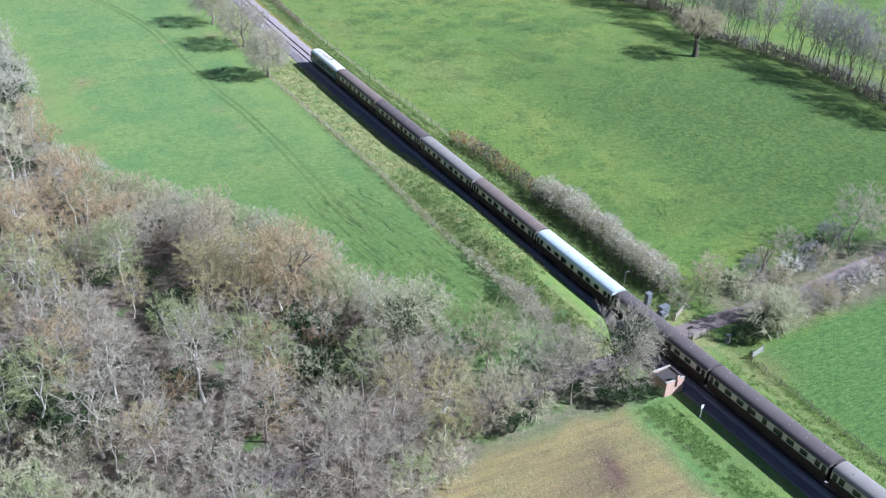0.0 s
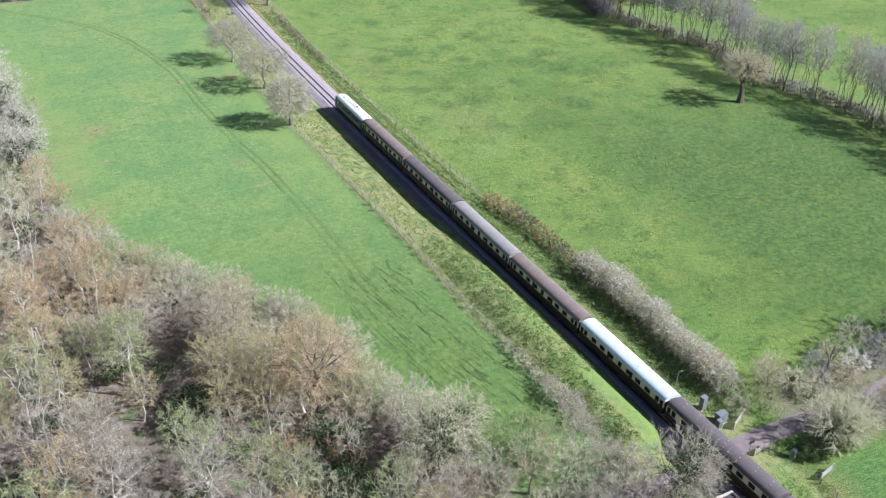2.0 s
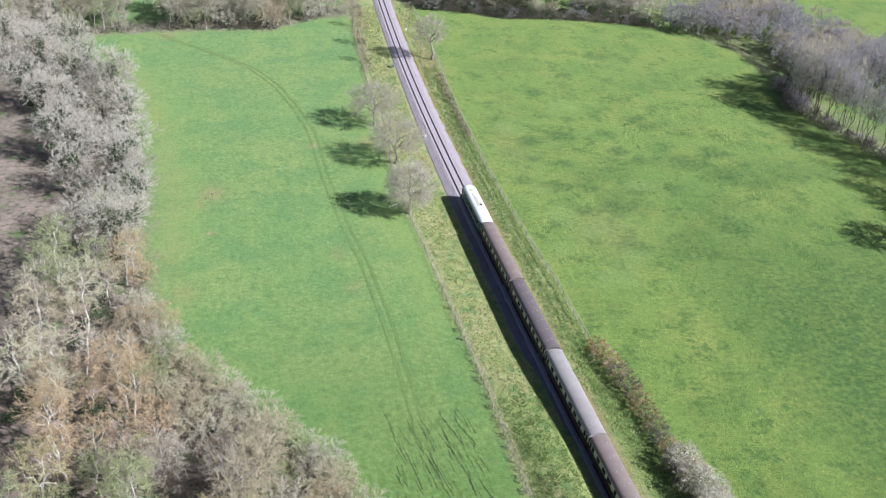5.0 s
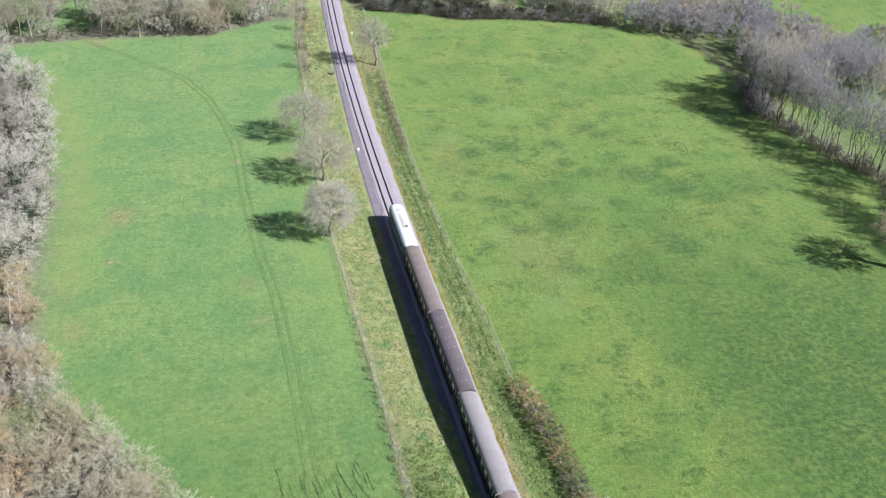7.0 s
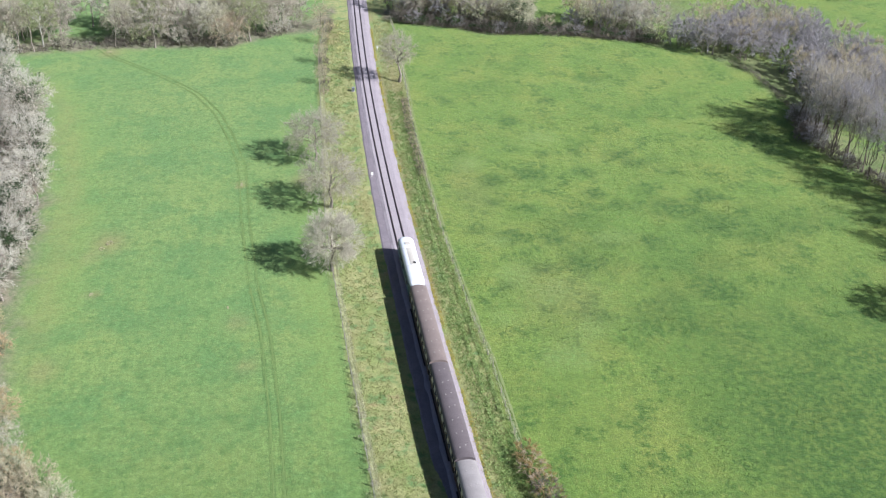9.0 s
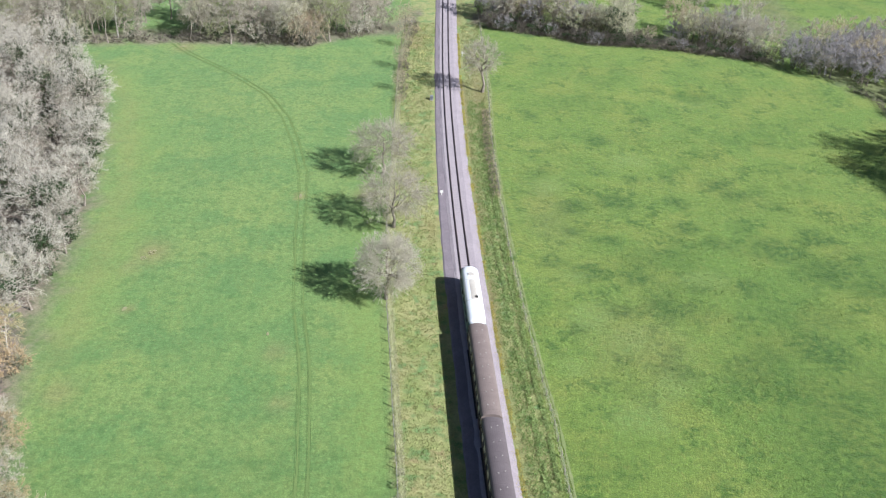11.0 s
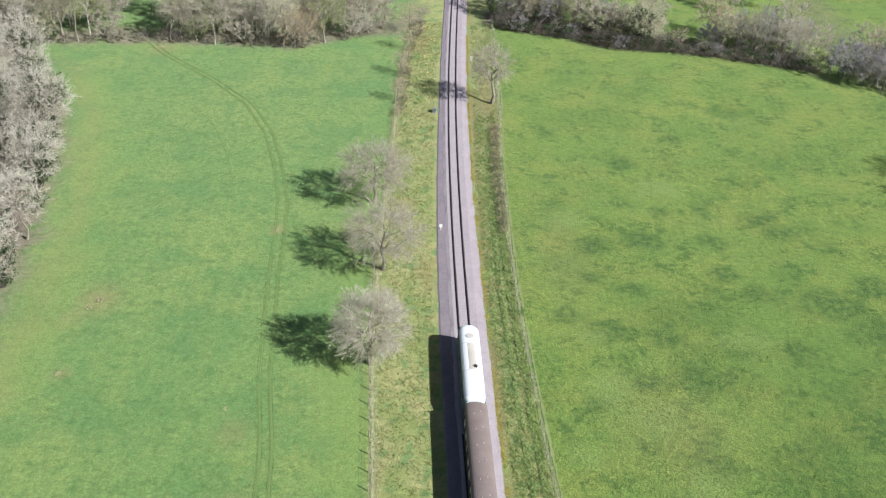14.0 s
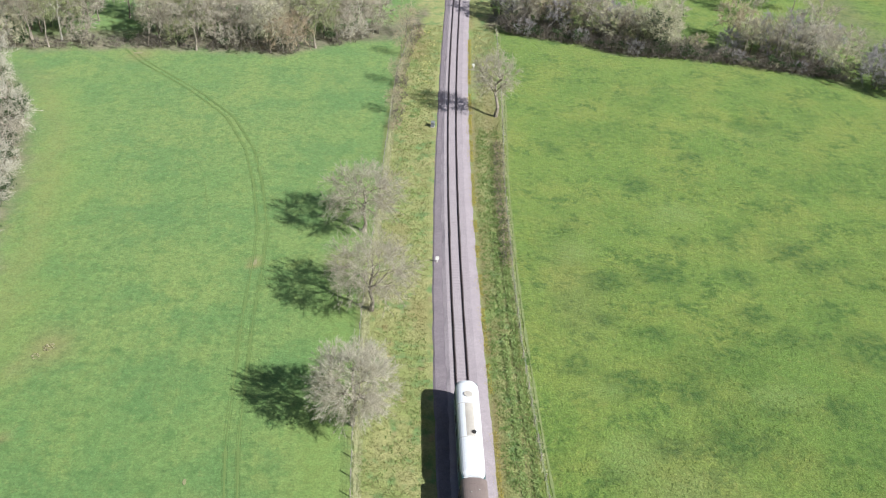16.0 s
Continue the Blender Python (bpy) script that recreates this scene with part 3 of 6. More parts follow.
fence_strip = lambda line, d, y0, y1: tuple((float(along(line, y)) + d, y) for y in np.arange(y0, y1, 4.0))
sv, sf = ribbon(fence_strip(WEST_FENCE, 0.45, 104, 337), 0.34, 0.06, 0.5, 0.8, 13)
tagged(new("dry_grass_mat", mesh_of("dry_grass_mat", sv, sf, DRY_STRIP)), "pale matted dead grass along the fence", "grass", kind="stuff")
sv, sf = joined([ribbon(fence_strip(EAST_FENCE, 0.12, 162, 337), 0.2, 0.06, 0.5, 0.9, 14), ribbon(fence_strip(EAST_FENCE, 0.75, 162, 337), 0.3, 0.05, 0.5, 0.95, 15)])
tagged(new("pale_grass_mat", mesh_of("pale_grass_mat", sv, sf, PALE_MAT)), "pale uncropped dead grass along the fence", "grass", kind="stuff")


def build_bare_patches():
    v, f = [], []
    for k, (cx, cy, a, b) in enumerate(((-31.4, 239.0, 0.25, 0.7), (-54.7, 202.6, 0.4, 0.5), (-32.6, 197.0, 0.2, 0.4), (-66.5, 313.5, 0.9, 0.5))):
        n = len(v)
        v.append((cx, cy, float(height(cx, cy)) + 0.06))
        for i in range(14):
            t = i * math.tau / 14
            q = 1 + 0.45 * float(wave(i * 1.7, k * 9.1, 1.0, 91))
            x, y = cx + a * q * math.cos(t), cy + b * q * math.sin(t)
            v.append((x, y, float(height(x, y)) + 0.05))
        f += [(n, n + 1 + i, n + 1 + (i + 1) % 14) for i in range(14)]
    tagged(new("bare_patches", mesh_of("bare_patches", v, f, BARE)), "small pale bare patches worn in the grass", "bare ground", kind="stuff")


build_bare_patches()

# ---- the train ----
CREAM = worn("cream_paint", (0.66, 0.60, 0.46), (0.60, 0.54, 0.41), 0.8, 0.5, bump=0.05, spec=0.4)
CHOCOLATE = worn("brown_paint", (0.05, 0.028, 0.023), (0.04, 0.023, 0.02), 0.8, 0.5, bump=0.05, spec=0.4)
ROOF_BROWN = worn("brown_roof", (0.205, 0.165, 0.150), (0.165, 0.132, 0.122), 0.5, 0.75, bump=0.15, fine=8)
ROOF_DARK = worn("dark_roof", (0.130, 0.110, 0.115), (0.105, 0.088, 0.092), 0.5, 0.75, bump=0.15, fine=8)
ROOF_GREY = worn("grey_roof", (0.285, 0.265, 0.260), (0.235, 0.215, 0.210), 0.5, 0.75, bump=0.15, fine=8)
ROOF_WHITE = worn("white_roof", (0.78, 0.81, 0.84), (0.70, 0.73, 0.77), 0.5, 0.6, bump=0.1, fine=8)
ROOF_PANEL = worn("grimy_panel", (0.50, 0.47, 0.42), (0.40, 0.37, 0.33), 0.9, 0.7, bump=0.1, fine=8)
LOCO_PAINT = worn("loco_paint", (0.05, 0.11, 0.12), (0.04, 0.085, 0.095), 0.7, 0.45, bump=0.05, spec=0.45)
LOCO_BAND = worn("pale_band", (0.50, 0.56, 0.57), (0.42, 0.48, 0.50), 0.7, 0.5, bump=0.05)
UNDER = worn("underframe", (0.035, 0.032, 0.03), (0.06, 0.05, 0.045), 2, 0.8, bump=0.3)
DARK = worn("soot_black", (0.03, 0.028, 0.027), (0.045, 0.042, 0.04), 2, 0.7)
YELLOW = worn("warning_yellow", (0.70, 0.50, 0.05), (0.62, 0.43, 0.05), 1.5, 0.5, bump=0.05)
GLASS = Paint("carriage_glass", 0.08, spec=0.6).done((0.02, 0.024, 0.028))
VENT = worn("vent_metal", (0.42, 0.40, 0.37), (0.33, 0.31, 0.29), 4, 0.6)


def prism(profile, y0, y1, taper=None):
    """A closed cross-section (x, z) drawn out along y, with optional narrower ends."""
    bm = bmesh.new()
    rings = []
    for y, s, dz in ([(y0, 1, 0), (y1, 1, 0)] if taper is None else taper):
        rings.append([bm.verts.new((x * s, y, z - dz * max(0, z - 1.2))) for x, z in profile])
    k = len(profile)
    for a, b in zip(rings, rings[1:]):
        for j in range(k):
            bm.faces.new((a[j], a[(j + 1) % k], b[(j + 1) % k], b[j]))
    bm.faces.new(rings[0][::-1])
    bm.faces.new(rings[-1])
    bmesh.ops.recalc_face_normals(bm, faces=bm.faces)
    return bm


def box(cx, cy, cz, sx, sy, sz, bevel=0.0):
    bm = bmesh.new()
    for v in bmesh.ops.create_cube(bm, size=1.0)["verts"]:
        v.co = Vector((cx + v.co.x * sx, cy + v.co.y * sy, cz + v.co.z * sz))
    if bevel:
        bmesh.ops.bevel(bm, geom=list(bm.edges), offset=bevel, segments=2, affect="EDGES")
    return bm


def drum(cx, cy, cz, r, length, axis="x", segments=16):
    bm = bmesh.new()
    bmesh.ops.create_cone(bm, cap_ends=True, segments=segments, radius1=r, radius2=r, depth=length)
    turn = {"x": pose(cx, cy, cz, 0, 90, 0), "y": pose(cx, cy, cz, 90, 0, 0), "z": pose(cx, cy, cz)}[axis]
    bmesh.ops.transform(bm, matrix=turn, verts=bm.verts)
    return bm


def roof_arc(half, spring, top, n=14, drop=0.0):
    pts = [(half * math.cos(math.pi * i / n), spring + (top - spring) * math.sin(math.pi * i / n) ** 0.85) for i in range(n + 1)]
    return [(half, spring - drop)] + pts + [(-half, spring - drop)] if drop else pts


def add_bogie(root, y, wheel_r=0.46, base=1.3):
    b = part("bogie", box(0, y, 0.52, 2.2, base * 2 + 1.0, 0.34, 0.04), UNDER, root)
    for dy in (-base, base):
        for sx in (-0.75, 0.75):
            part("wheel", drum(sx, y + dy, wheel_r, wheel_r, 0.14), UNDER, b)
    return b


COACH = 19.7


def build_coach():
    root = new("railway_coach")
    h = COACH / 2
    part("lower_body", prism([(-1.38, 0.95), (1.38, 0.95), (1.41, 1.5), (1.41, 2.02), (-1.41, 2.02), (-1.41, 1.5)], -h, h), CHOCOLATE, root, "dark chocolate brown lower panels")
    part("upper_body", prism([(-1.405, 2.02), (1.405, 2.02), (1.385, 3.0), (-1.385, 3.0)], -h, h), CREAM, root, "cream upper panels")
    part("roof", prism(roof_arc(1.42, 3.02, 3.78, 16), -h - 0.02, h + 0.02), ROOF_BROWN, root, "curved grimy roof")
    for side in (-1, 1):
        for i in range(9):
            y = -h + 1.5 + i * (COACH - 3.0) / 8
            wide = 0.62 if i in (0, 4, 8) else 1.15
            w = part("window", box(side * 1.40, y, 2.50, 0.05, wide, 0.72, 0.012), GLASS, root)
            part("window_frame", box(side * 1.392, y, 2.50, 0.05, wide + 0.12, 0.84, 0.01), CREAM if i % 4 else CHOCOLATE, w)
        for y in (-h + 0.55, h - 0.55, -2.6, 2.6):
            d = part("door", box(side * 1.405, y, 1.95, 0.05, 0.62, 1.95, 0.015), CHOCOLATE, root)
            part("door_window", box(side * 1.425, y, 2.5, 0.03, 0.42, 0.66, 0.01), GLASS, d)
        part("solebar", box(side * 1.2, 0, 0.86, 0.12, COACH - 0.3, 0.2), UNDER, root)
        part("step_board", box(side * 1.45, 0, 0.72, 0.22, COACH - 5, 0.04), UNDER, root)
    for sx in (-0.42, 0.42):
        for i in range(7):
            part("roof_vent", drum(sx + 0.05 * (i % 2), -h + 1.8 + i * 2.65 + 0.35 * (sx > 0), 3.74, 0.075, 0.14, "z", 10), VENT, root)
    for i in range(11):
        part("roof_rib", prism(roof_arc(1.428, 3.02, 3.79, 12), -h + 0.9 + i * 1.79, -h + 0.93 + i * 1.79), ROOF_BROWN, root)
    for end in (-1, 1):
        part("gangway", box(0, end * (h + 0.14), 2.15, 0.95, 0.34, 2.3, 0.04), DARK, root, "black concertina gangway")
        part("end_panel", box(0, end * (h + 0.005), 2.0, 2.6, 0.03, 2.0), DARK, root)
        for sx in (-0.86, 0.86):
            part("buffer", drum(sx, end * (h + 0.12), 1.05, 0.2, 0.3, "y", 12), UNDER, root)
        add_bogie(root, end * (h - 3.1))
    part("battery_box", box(-0.9, 1.5, 0.62, 0.6, 2.2, 0.5, 0.03), UNDER, root)
    part("air_tank", drum(0.7, -2.5, 0.62, 0.25, 1.8, "y", 12), UNDER, root)
    return root


def build_loco():
    root = new("diesel_locomotive")
    h = 7.6
    side = [(-1.34, 0.95), (1.34, 0.95), (1.38, 1.4), (1.38, 2.75), (1.30, 3.02), (-1.30, 3.02), (-1.38, 2.75), (-1.38, 1.4)]
    part("body", prism(side, -h, h, ((-h, 0.90, 0.0), (-h + 0.5, 0.99, 0), (-h + 1.4, 1, 0), (h - 1.4, 1, 0), (h - 0.5, 0.99, 0), (h, 0.90, 0.0))), LOCO_PAINT, root, "dark blue-green painted body")
    cap = [(-1.33, 3.0)] + [(x, z) for x, z in roof_arc(1.33, 3.0, 3.72, 14)][::-1][1:-1] + [(1.33, 3.0)]
    part("roof", prism(cap, -h, h, ((-h + 0.1, 0.82, 0.09), (-h + 0.7, 0.97, 0.02), (-h + 1.5, 1, 0), (h - 1.5, 1, 0), (h - 0.7, 0.97, 0.02), (h - 0.1, 0.82, 0.09))), ROOF_WHITE, root, "white painted curved roof")
    panel = [(x * 0.80, z + 0.025) for x, z in roof_arc(1.33, 3.0, 3.72, 14)][2:-2]
    panel = panel + [(panel[-1][0], panel[-1][1] - 0.12), (panel[0][0], panel[0][1] - 0.12)]
    part("roof_hatch", prism(panel, -1.9, 3.4), ROOF_PANEL, root, "grimy beige engine hatch")
    part("exhaust", drum(0.35, -1.3, 3.76, 0.26, 0.14, "z", 14), DARK, root, "sooty exhaust outlet")
    part("fan_grille", drum(0, 4.9, 3.72, 0.52, 0.09, "z", 20), ROOF_PANEL, root)
    for y in (-2.0, 3.5):
        part("roof_seam", prism(roof_arc(1.345, 3.0, 3.735, 12), y - 0.03, y + 0.03), ROOF_PANEL, root)
    for s in (-1, 1):
        part("waist_band", box(s * 1.375, 0, 1.52, 0.03, 2 * h - 2.2, 0.16), LOCO_BAND, root, "pale waist stripe")
        for y in (-5.7, -3.6, -1.0, 1.4, 3.6, 5.7):
            w = part("window", box(s * 1.385, y, 2.38, 0.04, 0.85, 0.62, 0.012), GLASS, root)
            part("window_frame", box(s * 1.378, y, 2.38, 0.04, 0.97, 0.74, 0.01), LOCO_BAND, w)
        for y in (-4.7, 0.2, 2.5):
            part("side_grille", box(s * 1.385, y, 1.98, 0.04, 0.9, 0.55, 0.01), UNDER, root)
        part("solebar", box(s * 1.22, 0, 0.84, 0.12, 2 * h - 0.4, 0.24), UNDER, root)
        part("fuel_tank", box(s * 0.85, 0, 0.58, 0.6, 3.2, 0.5, 0.06), UNDER, root)
    for e in (-1, 1):
        part("nose_panel", box(0, e * (h + 0.015), 1.5, 2.1, 0.05, 1.0, 0.015), YELLOW, root, "yellow warning panel")
        for x in (-0.72, 0, 0.72):
            part("cab_window", box(x, e * (h + 0.01), 2.5, 0.62, 0.05, 0.6, 0.015), GLASS, root)
        part("headcode_box", box(0, e * (h + 0.03), 1.95, 0.6, 0.06, 0.32, 0.015), LOCO_BAND, root)
        part("buffer_beam", box(0, e * (h + 0.08), 0.98, 2.5, 0.18, 0.34, 0.02), UNDER, root)
        for x in (-0.86, 0.86):
            part("buffer", drum(x, e * (h + 0.32), 1.05, 0.22, 0.4, "y", 14), UNDER, root)
        add_bogie(root, e * 4.3, 0.5, 1.25)
    return root


RAIL_TOP, FRONT = 0.44, 211.0


def on_track(y):
    return pose(track_x(y), y, RAIL_TOP, 0, 2.5, -math.degrees(math.atan(track_slope(y))))


loco = tagged(build_loco(), "dark blue-green diesel locomotive with a white roof on the rails", "locomotive")
loco.matrix_basis = on_track(FRONT - 7.9)
ROOFS = ((ROOF_BROWN, "brown-roofed"), (ROOF_DARK, "dark-roofed"), (ROOF_GREY, "grey-roofed"), (ROOF_BROWN, "brown-roofed"), (ROOF_BLUE, "pale-blue-roofed"), (ROOF_DARK, "dark-roofed"), (ROOF_DARK, "dark-roofed"), (ROOF_GREY, "grey-roofed"), (ROOF_DARK, "dark-roofed"))
first_coach = build_coach()
for i, (roof, words) in enumerate(ROOFS):
    m = on_track(FRONT - 15.75 - 20.2 * (i + 0.5))
    c = copy_thing(first_coach, m) if i else first_coach
    c.matrix_basis = m
    tagged(c, words + " chocolate and cream passenger coach on the rails", "railway coach", "coaches of the train")
    for o in c.children:
        if o.name.startswith(("roof", "roof_rib")) and not o.name.startswith("roof_vent"):
            o.material_slots[0].link = "OBJECT"
            o.material_slots[0].material = roof

# ---- trees and bushes ----


class Wood:
    """Gathers branches as tubes and twigs as slivers."""

    def __init__(self):
        self.v, self.f, self.n = [], [], 0

    def tube(self, pts, radii, sides):
        pts = np.asarray(pts, float)
        t = np.gradient(pts, axis=0)
        t /= np.linalg.norm(t, axis=1)[:, None] + 1e-9
        ref = np.array((0.31, 0.95, 0.1)) if abs(t[0][2]) > 0.6 else np.array((0.05, 0.1, 1.0))
        a = np.cross(t, ref)
        a /= np.linalg.norm(a, axis=1)[:, None] + 1e-9
        b = np.cross(t, a)
        ang = np.arange(sides) * 2 * np.pi / sides
        ring = pts[:, None] + np.asarray(radii)[:, None, None] * (np.cos(ang)[None, :, None] * a[:, None] + np.sin(ang)[None, :, None] * b[:, None])
        self.v.append(ring.reshape(-1, 3))
        for i in range(len(pts) - 1):
            o = self.n + i * sides
            self.f += [(o + j, o + (j + 1) % sides, o + sides + (j + 1) % sides, o + sides + j) for j in range(sides)]
        self.n += len(pts) * sides

    def slivers(self, at, way, length, width, r):
        side = np.cross(way, r.normal(size=way.shape))
        side /= np.linalg.norm(side, axis=1)[:, None] + 1e-9
        side *= (width / 2)[:, None]
        tri = np.stack([at - side, at + side, at + way * length[:, None]], 1).reshape(-1, 3)
        self.v.append(tri)
        k = len(at)
        self.f += (self.n + np.arange(3 * k).reshape(k, 3)).tolist()
        self.n += 3 * k

    def leaves(self, at, size, r, flat=1.0):
        """Small folded diamonds."""
        k = len(at)
        a, b = r.normal(size=(2, k, 3)) * np.array((1, 1, flat))
        a /= np.linalg.norm(a, axis=1)[:, None]
        if flat == 1.0:
            b = np.cross(a, b)
        b /= np.linalg.norm(b, axis=1)[:, None]
        s = size[:, None]
        self.v.append(np.stack([at - a * s, at + b * s * 0.5, at + a * s, at - b * s * 0.5], 1).reshape(-1, 3))
        q = self.n + np.arange(4 * k).reshape(k, 4)
        self.f += q.tolist()
        self.n += 4 * k

    def mesh(self, name, material):
        return mesh_of(name, np.concatenate(self.v), self.f, material)


def unit(v):
    return v / (np.linalg.norm(v, axis=-1, keepdims=True) + 1e-9)


def bent(a, b, r, n, sag):
    """A crooked line from a to b."""
    s = np.linspace(0, 1, n)[:, None]
    p = a + (b - a) * s
    p[1:-1] += r.normal(size=(n - 2, 3)) * sag * np.linalg.norm(b - a)
    p[:, 2] += sag * 1.2 * np.linalg.norm(b - a) * np.sin(np.pi * s[:, 0])
    return p


def grow(seed, tall, wide, low, limbs, subs, fine, twigs, bark, twig, stems=1, twig_len=1.0, twig_w=0.045, lean=0.0, droop=0.0, up=0.5, thick=0.022, crook=0.025, ivy=0, reach=(0.80, 1.07), slim=False):
    """A bare tree: tall, crown half-width wide, crown from low upwards; branching in three orders, and twigs at the ends."""
    r = np.random.default_rng(seed)
    trunk, crown = Wood(), Wood()
    mid, half = np.array((lean * tall * 0.6, 0, (low + tall) / 2)), np.array((wide, wide, (tall - low) / 2))
    tips, dirs = [], []
    rad = thick * tall
    feet = [np.zeros(3)] if stems == 1 else [np.r_[r.normal(size=2) * wide * 0.12, 0] for _ in range(stems)]
    spines = []
    for foot in feet:
        top = np.array((lean * tall, 0, tall * (0.72 if stems == 1 else r.uniform(0.6, 0.85)))) + foot
        if stems > 1:
            top[:2] += foot[:2] / (np.linalg.norm(foot[:2]) + 1e-6) * wide * r.uniform(0.2, 0.55)
        sp = bent(foot, top, r, 6, crook)
        sp[0], sp[0, 2] = foot, -0.35
        rr = rad / math.sqrt(stems) * np.linspace(1.0, 0.25, 6)
        rr[0] *= 1.5
        trunk.tube(sp, rr, 4 if slim else 7 if stems == 1 else 5)
        spines.append((sp, rr))
    joints, joint_r = [], []
    for i in range(limbs):
        sp, rr = spines[i % len(spines)]
        s = (0.35 + 0.65 * (i + 0.5) / limbs) if stems == 1 else r.uniform(0.3, 1.0)
        k = s * (len(sp) - 1)
        base = sp[int(k)] + (sp[min(int(k) + 1, 5)] - sp[int(k)]) * (k - int(k))
        ang = i * 2.39996 + r.uniform(-0.4, 0.4)
        el = r.uniform(-0.15, 0.45) + 0.9 * (s - 0.35)
        d = np.array((math.cos(ang) * math.cos(el), math.sin(ang) * math.cos(el), math.sin(el)))
        end = mid + d * half * r.uniform(0.5, 0.72)
        m = 4 if slim else 5
        lp = bent(base, end, r, m, 0.06)
        lr = np.interp(s, (0, 1), (rr[0], rr[-1])) * 0.42 * np.linspace(1, 0.35, m)
        trunk.tube(lp, lr, 3 if slim else 4)
        joints.append(lp[1:])
        joint_r.append(lr[1:])
    for sp, rr in spines:
        joints.append(sp[3:])
        joint_r.append(rr[3:] * 0.5)
    joints, joint_r = np.concatenate(joints), np.concatenate(joint_r)
    count = limbs * subs
    for j in range(count):
        cz = 1 - 1.75 * (j + 0.5) / count
        ang = j * 2.39996 + r.uniform(-0.3, 0.3)
        cr = math.sqrt(max(0, 1 - cz * cz))
        d2 = np.array((cr * math.cos(ang), cr * math.sin(ang), cz))
        e2 = mid + d2 * half * (0.90 if j % 3 else 0.60) * r.uniform(*reach)
        gap = np.linalg.norm(joints - e2, axis=1) + 0.5 * np.maximum(0, joints[:, 2] - e2[2])
        at = int(np.argmin(gap))
        b2 = joints[at]
        bp = bent(b2, e2, r, 3, 0.06)
        width = max(min(joint_r[at] * 0.7, 0.05), 0.02)
        if slim:
            run = e2 - b2
            trunk.slivers(b2[None], unit(run)[None], np.array([np.linalg.norm(run)]), np.array([1.5 * width]), r)
        else:
            trunk.tube(bp, width * np.linspace(1, 0.45, 3), 3)
        for _ in range(fine):
            w = r.uniform(0.35, 1.0) * 2
            b3 = bp[int(w)] + (bp[min(int(w) + 1, 2)] - bp[int(w)]) * (w - int(w))
            d3 = unit(unit(e2 - b2) * 0.5 + d2 * 0.45 + r.normal(size=3) * 0.6 + np.array((0, 0, 0.3 * up)))
            ln = r.uniform(0.5, 1.1) * 0.17 * (wide + 0.5 * (tall - low))
            tips.append((b3, b3 + d3 * ln))
            dirs.append(d3)
    tips, dirs = np.array(tips), np.array(dirs)
    crown.slivers(tips[:, 0], unit(tips[:, 1] - tips[:, 0]), np.linalg.norm(tips[:, 1] - tips[:, 0], axis=1) * 1.15, np.full(len(tips), twig_w * 1.7), r)
    k = len(tips) * twigs
    pick = np.repeat(np.arange(len(tips)), twigs)
    s = r.uniform(0.15, 1.0, (k, 1))
    at = tips[pick, 0] * (1 - s) + tips[pick, 1] * s
    way = unit(dirs[pick] * 0.75 + r.normal(size=(k, 3)) * 0.55 + np.array((0, 0, 0.45 * up - droop)))
    crown.slivers(at, way, r.uniform(0.35, 1.1, k) * twig_len, np.full(k, twig_w) * r.uniform(0.7, 1.3, k), r)
    if ivy:
        h = r.uniform(0.0, 0.55, ivy // 2) * tall
        a = r.uniform(0, 6.28, ivy // 2)
        q = rad * 1.2 + np.abs(r.normal(size=ivy // 2)) * (0.35 + 0.9 * np.sin(np.pi * np.clip(h / (0.6 * tall), 0, 1)))
        hubs = joints[r.choice(len(joints), 9, replace=False)]
        near = hubs[r.integers(0, 9, ivy - ivy // 2)] + r.normal(size=(ivy - ivy // 2, 3)) * np.array((0.75, 0.75, 0.6))
        lf = Wood()
        lf.leaves(np.r_[np.c_[np.cos(a) * q + lean * h, np.sin(a) * q, h], near], r.uniform(0.12, 0.26, ivy), r)
        ivy_mesh = lf.mesh("ivy", IVY)
    else:
        ivy_mesh = None
    return trunk.mesh("trunk", bark), crown.mesh("crown", twig), ivy_mesh


def leafy(seed, wide, tall, count, size, leaf, stem=DARK_BARK):
    """An evergreen or leafing bush of many small leaves on short stems."""
    r = np.random.default_rng(seed)
    trunk, crown = Wood(), Wood()
    hubs = []
    for i in range(9):
        a, q = i * 2.4, wide * r.uniform(0.2, 0.75)
        top = np.array((math.cos(a) * q, math.sin(a) * q, tall * r.uniform(0.45, 0.85)))
        trunk.tube(bent(np.array((0.1 * math.cos(a), 0.1 * math.sin(a), -0.2)), top, r, 3, 0.06), np.array((0.06, 0.045, 0.02)), 3)
        hubs.append((top, wide * r.uniform(0.25, 0.5)))
    per = count // len(hubs)
    for top, q in hubs:
        d = unit(r.normal(size=(per, 3)))
        crown.leaves(np.maximum(top + d * q * r.uniform(0.5, 1.1, (per, 1)) * np.array((1, 1, 0.8)), (-99, -99, 0.05)), r.uniform(0.6, 1.3, per) * size, r)
    return trunk.mesh("stem", stem), crown.mesh("foliage", leaf), None


